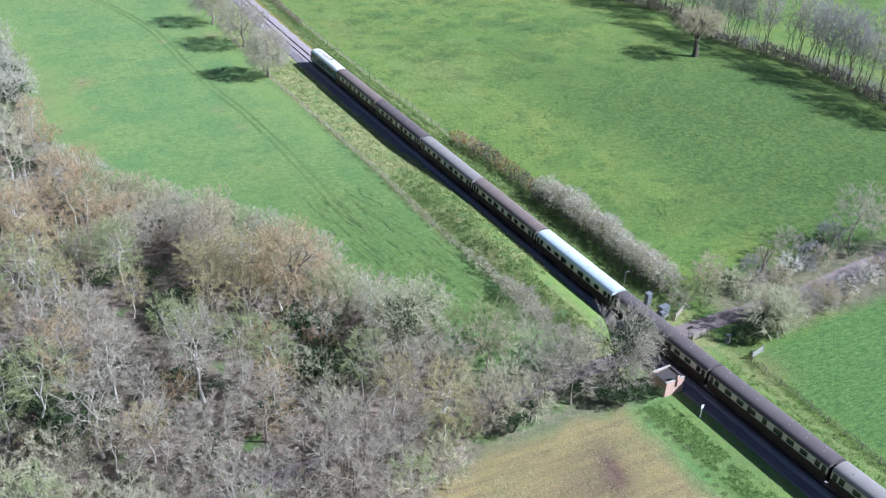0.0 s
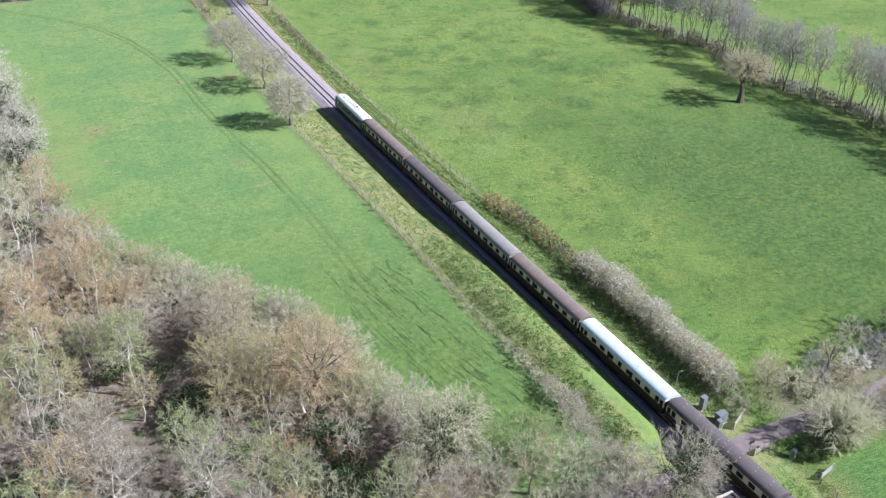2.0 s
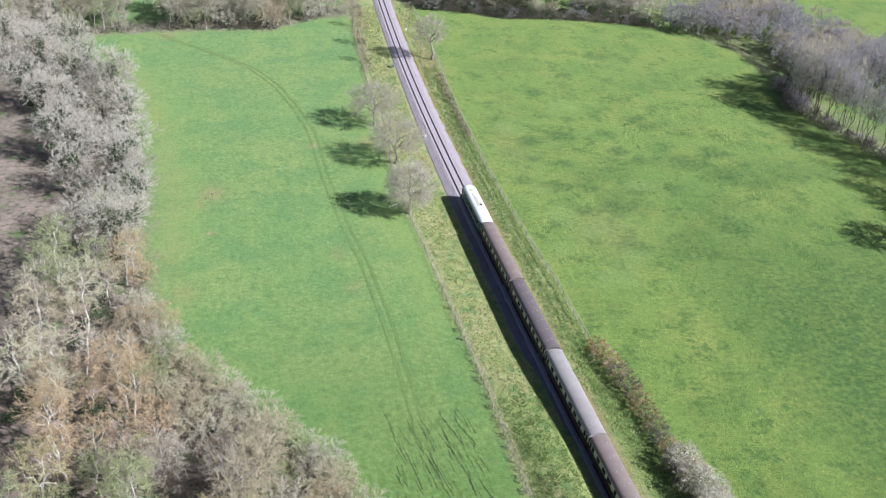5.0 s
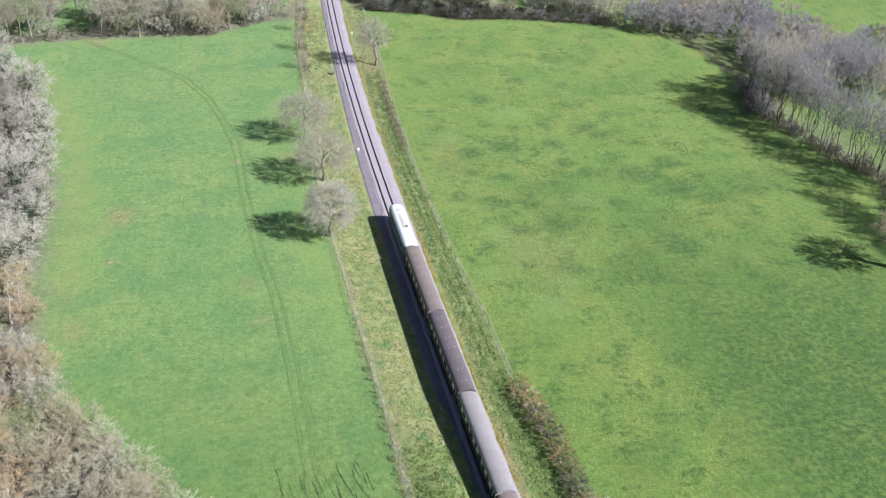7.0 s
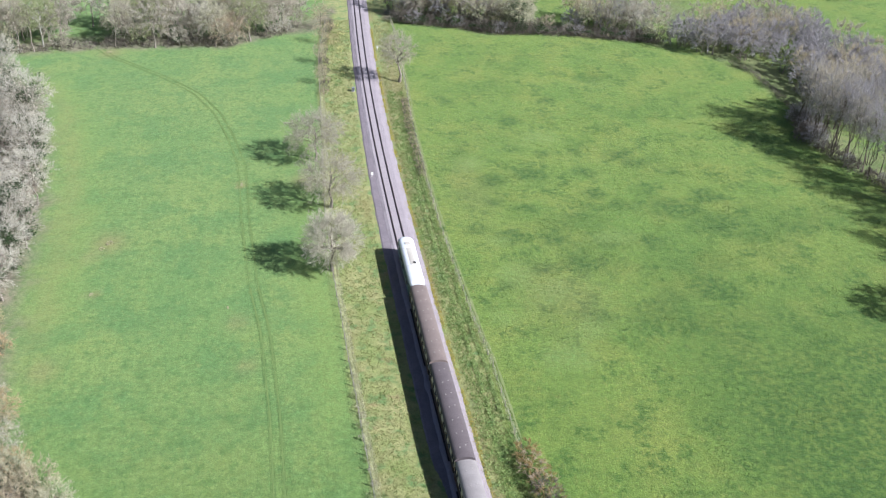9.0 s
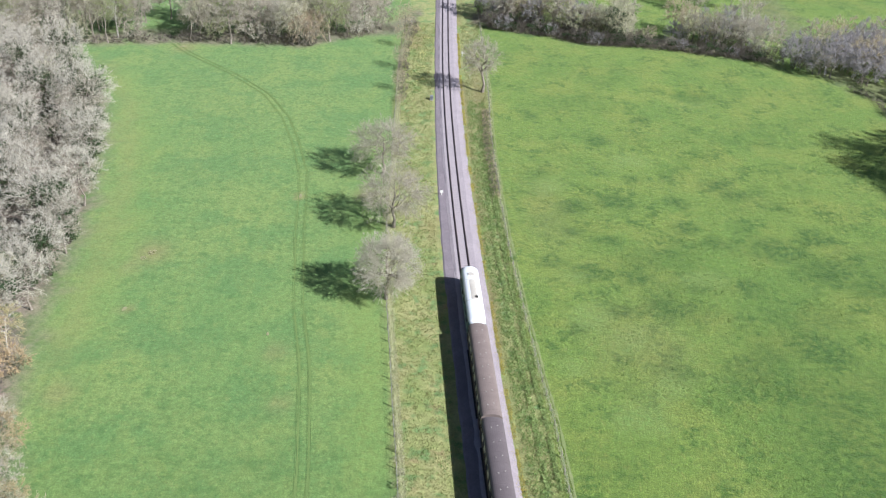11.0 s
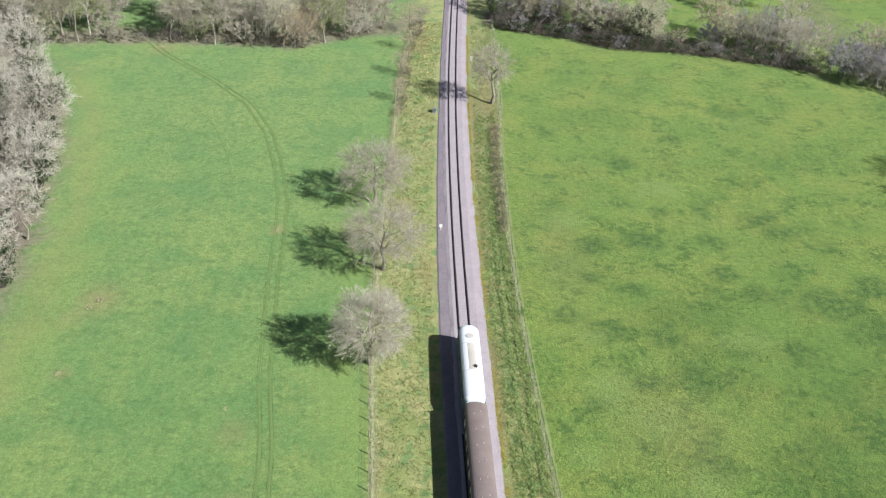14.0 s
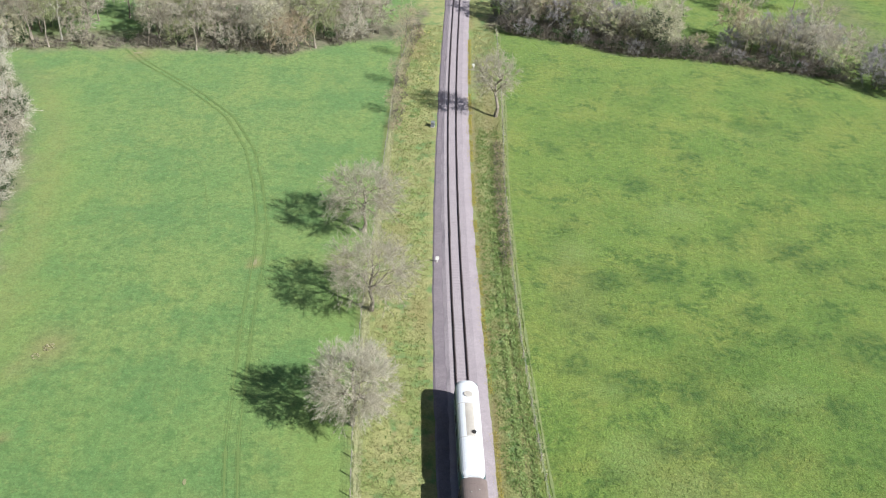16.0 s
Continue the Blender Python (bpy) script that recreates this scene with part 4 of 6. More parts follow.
def flowering(seed):
    """A blackthorn: bare twigs with blossom over the upper crown."""
    r = np.random.default_rng(seed)
    trunk, crown, _ = grow(seed, 3.8, 2.4, 0.2, 7, 5, 5, 8, DARK_BARK, TWIG_GREY, 6, 0.8, 0.045, up=0.6, thick=0.018)
    d = unit(r.normal(size=(520, 3)) + np.array((0.5, 0, 0.8)))
    w = Wood()
    w.leaves(np.array((0, 0, 1.9)) + d * np.array((2.3, 2.3, 1.9)) * r.uniform(0.55, 1.1, (520, 1)), r.uniform(0.05, 0.13, 520), r)
    return trunk, crown, w.mesh("blossom", BLOSSOM)


KINDS = {
    "blackthorn": flowering,
    "round": lambda s: grow(s, 11.8, 5.2, 0.5, 11, 16, 8, 30, BARK, TWIG_GREY, 1, 0.62, 0.025, up=0.4, thick=0.020, reach=(0.88, 1.03)),
    "spread": lambda s: grow(s, 11.2, 6.7, 1.8, 12, 12, 8, 15, BARK, TWIG_BEIGE, 1, 0.85, 0.027, up=0.3, thick=0.026),
    "oak": lambda s: grow(s, 14, 6.5, 3.5, 10, 9, 6, 17, BARK, TWIG_BEIGE, 1, 1.0, 0.034, up=0.1, thick=0.030),
    "field_oak": lambda s: grow(s, 12.6, 6.6, 5.2, 12, 10, 6, 22, DARK_BARK, TWIG_BEIGE, 1, 0.9, 0.032, up=0.1, thick=0.052, lean=0.05, crook=0.04),
    "wood": lambda s: grow(s, 11.5, 4.2, 2.0, 7, 6, 5, 13, BARK, TWIG_GREY, 1, 1.0, 0.039, up=0.6, thick=0.014),
    "birch": lambda s: grow(s, 12.5, 3.2, 2.5, 6, 6, 5, 14, PALE_BARK, TWIG_RED, 1, 1.0, 0.036, up=0.4, droop=0.15, thick=0.014, lean=0.07),
    "pole": lambda s: grow(s, 13.0, 2.6, 4.5, 6, 4, 4, 7, PALE_BARK, TWIG_GREY, 1, 0.9, 0.04, up=0.6, thick=0.010, lean=0.09),
    "thicket": lambda s: grow(s, 7.6, 3.9, 0.6, 7, 6, 5, 13, BARK, TWIG_LICHEN, 4, 0.78, 0.039, up=0.9, thick=0.016, slim=True),
    "willow": lambda s: grow(s, 6.2, 4.1, 0.2, 8, 7, 5, 15, BARK, TWIG_LICHEN, 5, 0.65, 0.034, up=0.7, thick=0.016, reach=(0.86, 1.04), slim=True),
    "alder": lambda s: grow(s, 19.5, 2.7, 4.5, 12, 4, 4, 6, DARK_BARK, TWIG_MAUVE, 1 + s % 3, 1.35, 0.056, up=1.6, thick=0.0075, lean=0.03, reach=(0.7, 1.1), slim=True),
    "shrub": lambda s: grow(s, 3.6, 2.4, 0.2, 7, 5, 4, 9, DARK_BARK, TWIG_BEIGE, 6, 0.8, 0.041, up=0.6, thick=0.018, slim=True),
    "bramble": lambda s: grow(s, 1.9, 1.9, 0.1, 5, 4, 4, 5, DARK_BARK, TWIG_DARK, 4, 0.62, 0.06, up=0.3, thick=0.014, slim=True),
    "far_tree": lambda s: grow(s, 11.5, 4.3, 1.8, 6, 5, 4, 13, BARK, TWIG_GREY, 1, 1.4, 0.085, up=0.6, thick=0.014, slim=True),
    "far_thicket": lambda s: grow(s, 7.6, 3.9, 0.4, 6, 5, 4, 15, BARK, TWIG_GREY, 3, 1.05, 0.066, up=0.9, thick=0.016, slim=True),
    "snag": lambda s: grow(s, 8.5, 1.7, 4.0, 5, 2, 2, 2, PALE_BARK, TWIG_GREY, 1, 0.7, 0.05, up=0.3, thick=0.04, lean=0.05),
    "leaning": lambda s: grow(s, 11.0, 3.9, 2.8, 10, 9, 7, 9, BARK, TWIG_GREY, 1, 0.9, 0.03, up=0.7, thick=0.026, lean=0.10, crook=0.085),
    "ivied": lambda s: grow(s, 12, 4.8, 2.5, 8, 8, 6, 11, DARK_BARK, TWIG_LICHEN, 1, 0.95, 0.040, up=0.6, thick=0.024, ivy=1300),
    "sallow": lambda s: grow(s, 5.4, 3.5, 0.3, 8, 8, 6, 16, DARK_BARK, TWIG_LICHEN, 5, 0.6, 0.030, up=0.5, thick=0.016, slim=True),
    "evergreen": lambda s: leafy(s, 2.4, 3.6, 400, 0.22, IVY),
    }
NAMES = {"blackthorn": "blackthorn_bush", "round": "tree", "spread": "tree", "oak": "oak_tree", "field_oak": "oak_tree", "wood": "tree", "birch": "birch_tree", "pole": "birch_tree", "thicket": "hazel_thicket", "alder": "alder_tree", "shrub": "shrub", "bramble": "bramble_bush", "far_tree": "tree", "far_thicket": "hazel_thicket", "snag": "dead_tree", "leaning": "leaning_tree", "ivied": "ivy_clad_tree", "evergreen": "holly_bush", "sallow": "sallow_bush", "willow": "willow_bush"}
MODELS = {}


def plant(kind, x, y, label, category="tree", group="", size=1.0, turn=None, twig=None, bark=None, variant=0, squash=1.0):
    """One tree or bush with its parts, standing on the land."""
    turn = RNG.uniform(0, 360) if turn is None else turn
    m = pose(x, y, float(height(x, y)) - 0.05, 0, 0, turn) @ Matrix.Diagonal((size, size, size * squash, 1))
    key = (kind, variant)
    if key in MODELS:
        ob = copy_thing(MODELS[key], m)
        ob.matrix_basis = m
    else:
        ob = new(NAMES[kind])
        for me in KINDS[kind](100 + 17 * variant + 1000 * list(KINDS).index(kind)):
            if me:
                part(me.name.split(".")[0], me, None, ob)
        ob.matrix_basis = m
        MODELS[key] = ob
    for o in ob.children:
        want = twig if o.name.startswith(("crown", "foliage")) else bark if o.name.startswith(("trunk", "stem")) else None
        slot = o.material_slots[0]
        slot.link = "OBJECT"
        slot.material = want or o.data.materials[0]
    for k in ("label", "category", "group"):
        if k in ob:
            del ob[k]
    return tagged(ob, label, category, group)


def scatter(count, x0, x1, y0, y1, gap, inside, seed):
    """Points at least gap apart in part of a field."""
    r = np.random.default_rng(seed)
    out = np.zeros((0, 2))
    for _ in range(count * 30):
        p = np.array((r.uniform(x0, x1), r.uniform(y0, y1)))
        if inside(*p) and (not len(out) or np.min(np.hypot(*(out - p).T)) > gap):
            out = np.r_[out, p[None]]
            if len(out) >= count:
                break
    return out


# single trees by the line and in the fields
plant("round", -15.2, 206.6, "dense grey bare tree on the fence line", group="trees by the west fence", turn=40, twig=TWIG_PALE)
plant("spread", -14.3, 228.9, "open bare tree with pale limbs on the fence line", group="trees by the west fence", turn=10, twig=TWIG_GREY)
plant("spread", -16.4, 248.5, "wide bare tree with pale limbs on the fence line", group="trees by the west fence", turn=130, variant=1, size=0.98, twig=TWIG_GREY)
plant("leaning", 5.9, 291.0, "bare leaning tree with a pale trunk beside the railway", turn=200, size=1.18)
plant("field_oak", 89.0, 182.0, "stout bare oak standing out in the meadow", turn=20)
plant("snag", 27.0, 92.5, "dead broken tree with bleached limbs by the lane", turn=0, bark=BARK)
for x, y, s in ((-11.8, 330, 0.72), (-12.6, 319, 0.52), (-13.2, 304, 0.5), (-13.4, 290, 0.45)):
    plant("wood", x, y, "small bare tree in the fence-line scrub", group="trees by the west fence", size=s, twig=TWIG_BEIGE)

for x, y, s in ((-53.9, 218.6, 0.4), (-55.0, 216.9, 0.3)):
    plant("bramble", x, y, "tan tuft of dead grass in the field", "bush", "field tufts", s, twig=TWIG_BEIGE, squash=0.5)

# trees round the level crossing
plant("ivied", -9.8, 80.3, "lichen-grey bare tree beside the crossing hut", turn=20, size=1.05, twig=TWIG_GREY)
# dark bushes that deepen the shade under the trees and beside the sallow
for x, y, s in ((-7.0, 76.0, 0.62), (-9.6, 77.0, 0.9), (-11.6, 76.6, 0.8), (12.6, 80.6, 0.55), (14.2, 79.9, 0.55)):
    plant("evergreen", x, y, "dark ivy bush added to fill out shade by the crossing", "bush", "dark bushes", s)
for x, y, s in ((-10.8, 78.4, 0.8), (-7.6, 78.2, 0.6)):
    plant("thicket", x, y, "grey bare thicket beside the crossing hut", "bush", "trees along the lane", s, twig=TWIG_GREY)
for i, y in enumerate(np.arange(44, 76, 1.6)):
    plant("bramble", -9.6 + 0.5 * math.sin(y * 0.4), y, "low dark weeds along the edge of the straw field", "bush", "straw field weeds", RNG.uniform(0.16, 0.32), twig=LEAF if i % 2 else TWIG_DARK, variant=i % 2)
plant("wood", -6.6, 79.9, "grey bare tree beside the crossing hut", turn=200, size=0.85, twig=TWIG_GREY, variant=2)
plant("ivied", -33.0, 97.0, "pale bare tree with an ivy-clad trunk by the lane", turn=70, size=1.08, variant=1)
for kind, x, y, s, tw in (("wood", -6.0, 81.5, 0.62, TWIG_LICHEN), ("wood", -17.5, 79.5, 0.9, TWIG_GREY), ("thicket", -24.5, 78.5, 1.0, TWIG_LICHEN), ("wood", -30, 79.0, 0.85, TWIG_BEIGE), ("thicket", -36, 77.5, 0.95, TWIG_OLIVE), ("willow", -22, 94.0, 1.3, TWIG_OLIVE), ("wood", -16.5, 90.5, 0.75, TWIG_GREY), ("wood", -24, 90.0, 0.8, TWIG_BEIGE), ("thicket", -29, 90.0, 0.8, TWIG_LICHEN), ("wood", -13.0, 98.5, 0.55, TWIG_GREY), ("shrub", -12.5, 91, 1.0, TWIG_GREY), ("shrub", -9.0, 88.5, 0.9, TWIG_LICHEN), ("wood", -21.0, 80.5, 0.85, TWIG_GREY), ("wood", -20.5, 88.0, 0.75, TWIG_LICHEN), ("thicket", -12.8, 88.0, 0.8, TWIG_GREY), ("thicket", -33.5, 80.5, 0.9, TWIG_BEIGE), ("wood", -37.5, 88.5, 0.9, TWIG_GREY), ("wood", -27.0, 81.0, 0.8, TWIG_LICHEN), ("thicket", -33.5, 90.5, 0.9, TWIG_BEIGE), ("thicket", -39.0, 73.5, 0.9, TWIG_LICHEN), ("wood", -41.5, 79.5, 0.9, TWIG_GREY), ("thicket", -17.5, 95.5, 0.75, TWIG_OLIVE), ("thicket", -26.5, 99.5, 0.9, TWIG_OLIVE)):
    plant(kind, x, y, "bare lichened tree beside the lane" if kind == "wood" else "bushy bare thicket beside the lane", "tree" if kind == "wood" else "bush", "trees along the lane", s, twig=tw, variant=int(x) % 3 if kind == "wood" else int(x) % 2)
for x, y, s in ((-13.5, 78.0, 0.85), (-16, 81.0, 0.7), (-27.0, 78.2, 1.25), (-23, 80, 0.6), (-31.5, 95.0, 0.6)):
    plant("evergreen", x, y, "dark ivy-covered bush under the lane trees", "bush", "dark bushes", s)
for kind, x, y, s, tw in (("wood", 17, 93.8, 0.62, TWIG_BEIGE), ("shrub", 20.5, 92.5, 1.05, TWIG_LICHEN), ("shrub", 13.0, 93.0, 0.9, TWIG_OLIVE), ("shrub", 10.5, 92.0, 0.75, TWIG_GREY), ("thicket", 21.0, 83.0, 0.72, TWIG_OLIVE), ("sallow", 17.8, 81.9, 1.35, TWIG_LICHEN), ("sallow", 22.2, 82.6, 1.0, TWIG_LICHEN), ("sallow", 20.0, 80.6, 0.8, TWIG_OLIVE), ("sallow", 26.5, 83.5, 0.8, TWIG_GREY), ("sallow", 31.5, 84.0, 0.75, TWIG_BEIGE), ("thicket", 25.0, 83.2, 0.6, TWIG_LICHEN), ("shrub", 24.5, 91.0, 0.95, TWIG_GREY), ("thicket", 29.0, 83.5, 0.55, TWIG_BEIGE), ("thicket", 33, 83.6, 0.55, TWIG_MAUVE), ("thicket", 23.0, 82.5, 0.55, TWIG_GREY), ("thicket", 27.0, 82.8, 0.58, TWIG_MAUVE), ("thicket", 31.0, 83.0, 0.55, TWIG_BEIGE), ("thicket", 36.0, 84.0, 0.5, TWIG_DARK), ("thicket", 40.0, 85.0, 0.5, TWIG_MAUVE), ("thicket", 45.0, 86.0, 0.5, TWIG_BEIGE), ("thicket", 36, 96.5, 0.75, TWIG_GREY), ("shrub", 33, 92.5, 0.95, BLOSSOM), ("shrub", 37.5, 84.5, 0.85, BLOSSOM), ("shrub", 43.0, 85.5, 0.9, BLOSSOM), ("wood", 49.0, 94.5, 1.05, TWIG_GREY), ("shrub", 44.0, 94.0, 1.1, TWIG_DARK), ("shrub", 39.5, 94.0, 1.0, TWIG_MAUVE), ("thicket", 56, 96.0, 0.9, TWIG_BEIGE), ("shrub", 51, 86.0, 1.0, TWIG_LICHEN), ("wood", 60, 88.0, 0.9, TWIG_GREY), ("shrub", 15.0, 91.0, 0.9, TWIG_OLIVE), ("shrub", 22.5, 90.5, 0.85, TWIG_LICHEN), ("shrub", 18.5, 95.5, 1.0, TWIG_BEIGE), ("shrub", 29.5, 90.8, 0.9, TWIG_BEIGE), ("shrub", 27.0, 94.5, 1.0, TWIG_MAUVE), ("shrub", 31.0, 96.0, 0.9, TWIG_BEIGE), ("shrub", 36.0, 92.0, 0.8, TWIG_MAUVE), ("thicket", 22.0, 82.0, 0.6, TWIG_LICHEN), ("shrub", 19.5, 80.8, 0.9, TWIG_OLIVE), ("shrub", 30.5, 82.5, 0.9, TWIG_GREY), ("shrub", 35.0, 83.2, 0.8, TWIG_BEIGE), ("shrub", 40.5, 92.5, 0.9, TWIG_BEIGE), ("shrub", 47.5, 86.5, 0.8, TWIG_DARK), ("shrub", 47.0, 97.5, 1.1, TWIG_MAUVE)):
    plant(kind, x, y, "blossoming white shrub beside the lane" if tw is BLOSSOM else "bare greyish shrub beside the lane", "bush", "shrubs along the lane", s, twig=tw, variant=int(x) % 2)
# those near the sallow are added as its dark shadow side
for x, y, s in ((15.2, 82.2, 0.7), (13.4, 82.6, 0.5), (17.4, 83.0, 0.75), (19.5, 83.4, 0.6), (43.0, 96.0, 0.8), (47, 92.5, 0.65), (22, 94, 0.5)):
    plant("evergreen", x, y, "dark evergreen bush beside the lane", "bush", "dark bushes", s)

# hedges beside the line
for i, y in enumerate(np.arange(96, 131, 1.9)):
    x = along(((94, 11.9), (108, 11.6), (120, 12.2), (132, 10.9)), y) + RNG.uniform(-0.5, 0.5)
    plant("blackthorn" if i % 4 else "shrub", x, y, "blackthorn bush hazed with white blossom in the hedge", "bush", "blackthorn hedge", RNG.uniform(0.95, 1.28), twig=TWIG_PALE if i % 3 == 1 else TWIG_BEIGE if i % 3 else TWIG_GREY, variant=i % 2)
    plant("bramble", x - 1.6, y + 0.6, "dark bramble at the foot of the blackthorn hedge", "bush", "blackthorn hedge", RNG.uniform(0.7, 1.0), twig=TWIG_DARK, variant=i % 2)
for i, y in enumerate(np.arange(132, 160, 1.5)):
    x = along(((131, 10.9), (143, 10.4), (160, 8.2)), y) + RNG.uniform(-0.3, 0.3)
    plant("bramble", x, y, "rusty bracken and bramble in the low hedge", "bush", "bramble hedge", RNG.uniform(0.95, 1.3), twig=BRACKEN if RNG.random() < 0.4 or y > 157.5 else TWIG_DARK if RNG.random() < 0.6 else TWIG_RED, variant=i % 2)
for i, y in enumerate(np.arange(97, 118, 1.6)):
    x = along(WEST_FENCE, y) + RNG.uniform(-0.3, 0.5)
    plant("bramble" if y > 108 else "shrub", x, y, "grey-brown bramble grown through the fence", "bush", "west hedge", RNG.uniform(0.55, 0.85), twig=(TWIG_GREY, TWIG_LICHEN, TWIG_PALE)[i % 3], variant=i % 2)
for i, y in enumerate(np.arange(118, 180, 2.2)):
    plant("bramble", along(WEST_FENCE, y) + RNG.uniform(-0.2, 0.5), y, "low pale dead bramble along the fence", "bush", "west hedge", RNG.uniform(0.25, 0.45), twig=(TWIG_LICHEN, TWIG_OLIVE, TWIG_PALE)[i % 3], variant=i % 2)
for i, y in enumerate(np.arange(241, 281, 1.6)):
    plant("bramble", along(EAST_FENCE, y) - 0.7 + RNG.uniform(-0.2, 0.2), y, "low brown bramble along the east fence", "bush", "east hedge", RNG.uniform(0.45, 0.65), twig=TWIG_DARK if i % 2 else TWIG_RED, variant=i % 2)
for i, y in enumerate(np.arange(284, 338, 2.6)):
    plant("bramble", along(WEST_FENCE, y) + 1.2 + RNG.uniform(-0.4, 0.6), y, "tangled brown bramble beside the fence", "bush", "west hedge", RNG.uniform(0.5, 0.9), twig=TWIG_DARK if i % 3 else TWIG_RED, variant=i % 2)

for i, y in enumerate(np.arange(48, 77, 1.1)):
    plant("bramble", along(EAST_FENCE, y) + 0.2, y, "low dark weeds along the crop fence", "bush", "crop fence weeds", RNG.uniform(0.28, 0.42), twig=LEAF if i % 3 else TWIG_DARK, variant=i % 2)

# the wood to the west
def in_wood(x, y):
    if x > along(WOOD_EDGE, y) - 1.0:
        return False
    if abs(y - along(((-75, 80), (-46, 83.5), (-20, 84.3)), x)) < 3.2 and x > -60:
        return False
    return x > min(-84 + 0.1 * (y - 92), -58 - 0.347 * (y - 173)) - 7 and not ((x + 57.5) ** 2 / 9 + (y - 128) ** 2 / 25 < 1)


GROVES = (
    (-59, 168, 8, "birch", TWIG_TAN), (-47, 146, 5, "willow", TWIG_LICHEN), (-46, 130, 4.5, "willow", TWIG_LICHEN), (-38, 126, 6, "thicket", TWIG_BEIGE),
    (-71, 143, 7, "birch", TWIG_TAN), (-66, 131, 6.5, "birch", TWIG_OLIVE), (-66, 97, 9, "birch", TWIG_OCHRE), (-72, 83, 7, "wood", TWIG_LICHEN), (-56, 101, 7, "birch", TWIG_OLIVE),
    (-31, 103, 5, "ivied", TWIG_LICHEN), (-80, 100, 6, "birch", TWIG_OLIVE), (-49, 78, 7, "wood", TWIG_GREY), (-60, 88, 6, "wood", TWIG_GREY), (-80, 88, 7, "thicket", TWIG_LICHEN),
)
CLEARINGS = ((-53.2, 139.0, 4.6), (-56.2, 133.0, 3.8), (-69.5, 126.5, 4.2))
HOLLOWS = ((-58, 119, 3.5), (-75, 101, 3.5), (-44, 98, 3.5), (-77, 112, 3.5))


wood_tone = lambda x, y: wave(x, y, 15, 41)
for i, (x, y) in enumerate(scatter(252, -116, -24, 60, 316, 4.1, in_wood, 21)):
    tone, dense, q = wood_tone(x, y), wave(x, y, 11, 43), RNG.random()
    if (dense < -0.52 and y < 190) or (y > 195 and q > 0.82) or (along(WOOD_EDGE, y) - x < (14.5 if 122 < y < 168 else 7) and 104 < y < 178):
        continue
    edge = along(WOOD_EDGE, y) - x < 9 and y > 104
    if edge and y < 176:
        kind, tw = ("thicket", TWIG_LICHEN if q < 0.5 else TWIG_OLIVE if q < 0.68 else TWIG_BEIGE) if q < 0.82 else ("wood", TWIG_BEIGE)
    elif y < 112 and q < 0.4:
        kind, tw = "thicket", (TWIG_GREY, TWIG_LICHEN, TWIG_GREY)[i % 3]
    elif tone > 0.3:
        kind, tw = ("birch", TWIG_RED if q < 0.25 else TWIG_TAN if q < 0.7 else TWIG_LICHEN)
    elif tone < -0.25:
        kind, tw = ("birch", TWIG_OCHRE if q < 0.55 else TWIG_OLIVE)
    elif q < 0.16 and y < 180:
        kind, tw = "oak", TWIG_BEIGE if q < 0.1 else TWIG_GREY
    else:
        kind, tw = "wood", (TWIG_BEIGE, TWIG_LICHEN, TWIG_GREY, TWIG_BEIGE)[int(2 + 2 * tone + q) % 4]
    if 156 < y < 190 and q < 0.65 and kind != "oak":
        kind, tw = "birch", TWIG_TAN if q < 0.22 else TWIG_BEIGE if q < 0.45 else TWIG_LICHEN
    if y > 195 and kind == "birch":
        kind, tw = "wood", TWIG_WHITE if q < 0.6 else TWIG_BEIGE
    if kind == "wood" and q > 0.58 and y < 190:
        kind = "pole"
    if kind == "wood" and y > 195:
        kind, tw = ("ivied", TWIG_WHITE) if q < 0.3 else ("wood", TWIG_WHITE if q < 0.62 else TWIG_GREY if q < 0.74 else TWIG_LICHEN)
    if any((x - a) ** 2 + (y - b) ** 2 < c * c * 0.6 for a, b, c in HOLLOWS + CLEARINGS):
        continue
    for a, b, c, k, g in GROVES:
        if (x - a) ** 2 + (y - b) ** 2 < c * c:
            kind, tw = k, g if q < 0.8 else TWIG_GREY
    size = RNG.uniform(0.72, 1.2) * (0.72 if kind == "oak" else 1.0)
    words = {"ivied": "bare tree hung with dark ivy at the field edge", "pole": "thin pale pole tree with few branches in the wood", "birch": "slender birch with a white trunk among the wood", "willow": "rounded grey-green willow bush in the wood", "thicket": "bushy lichen-grey thicket at the wood's edge", "oak": "spreading bare oak inside the wood", "wood": "bare grey-brown tree in the leafless wood"}[kind]
    plant(kind, x, y, words, "tree", "trees of the west wood", size, twig=tw, variant=i % 3 if kind != "ivied" else i % 2)
for i, y in enumerate(np.arange(106, 178, 3.5)):
    for row in range(4 if 122 < y < 168 else 2):
        x, py = along(WOOD_EDGE, y) - 1.0 - 4.0 * row + RNG.uniform(-0.8, 0.8), y + 1.7 * (row % 2)
        if any((x - a) ** 2 + (py - b) ** 2 < c * c * 0.7 for a, b, c in CLEARINGS):
            continue
        tone = (TWIG_LICHEN, TWIG_PALE, TWIG_LICHEN, TWIG_BEIGE)[(i + row) % 4] if y < 160 else (TWIG_BEIGE, TWIG_TAN, TWIG_PALE)[i % 3]
        if (i + row) % 7 == 3 and row:
            tone = TWIG_OLIVE
        plant("willow", x, py, "rounded lichen-green willow bush at the wood's edge", "bush", "edge of the west wood", RNG.uniform(0.72, 1.0) * (1.0 if y < 128 else 0.87), twig=tone, variant=(i + row) % 3)
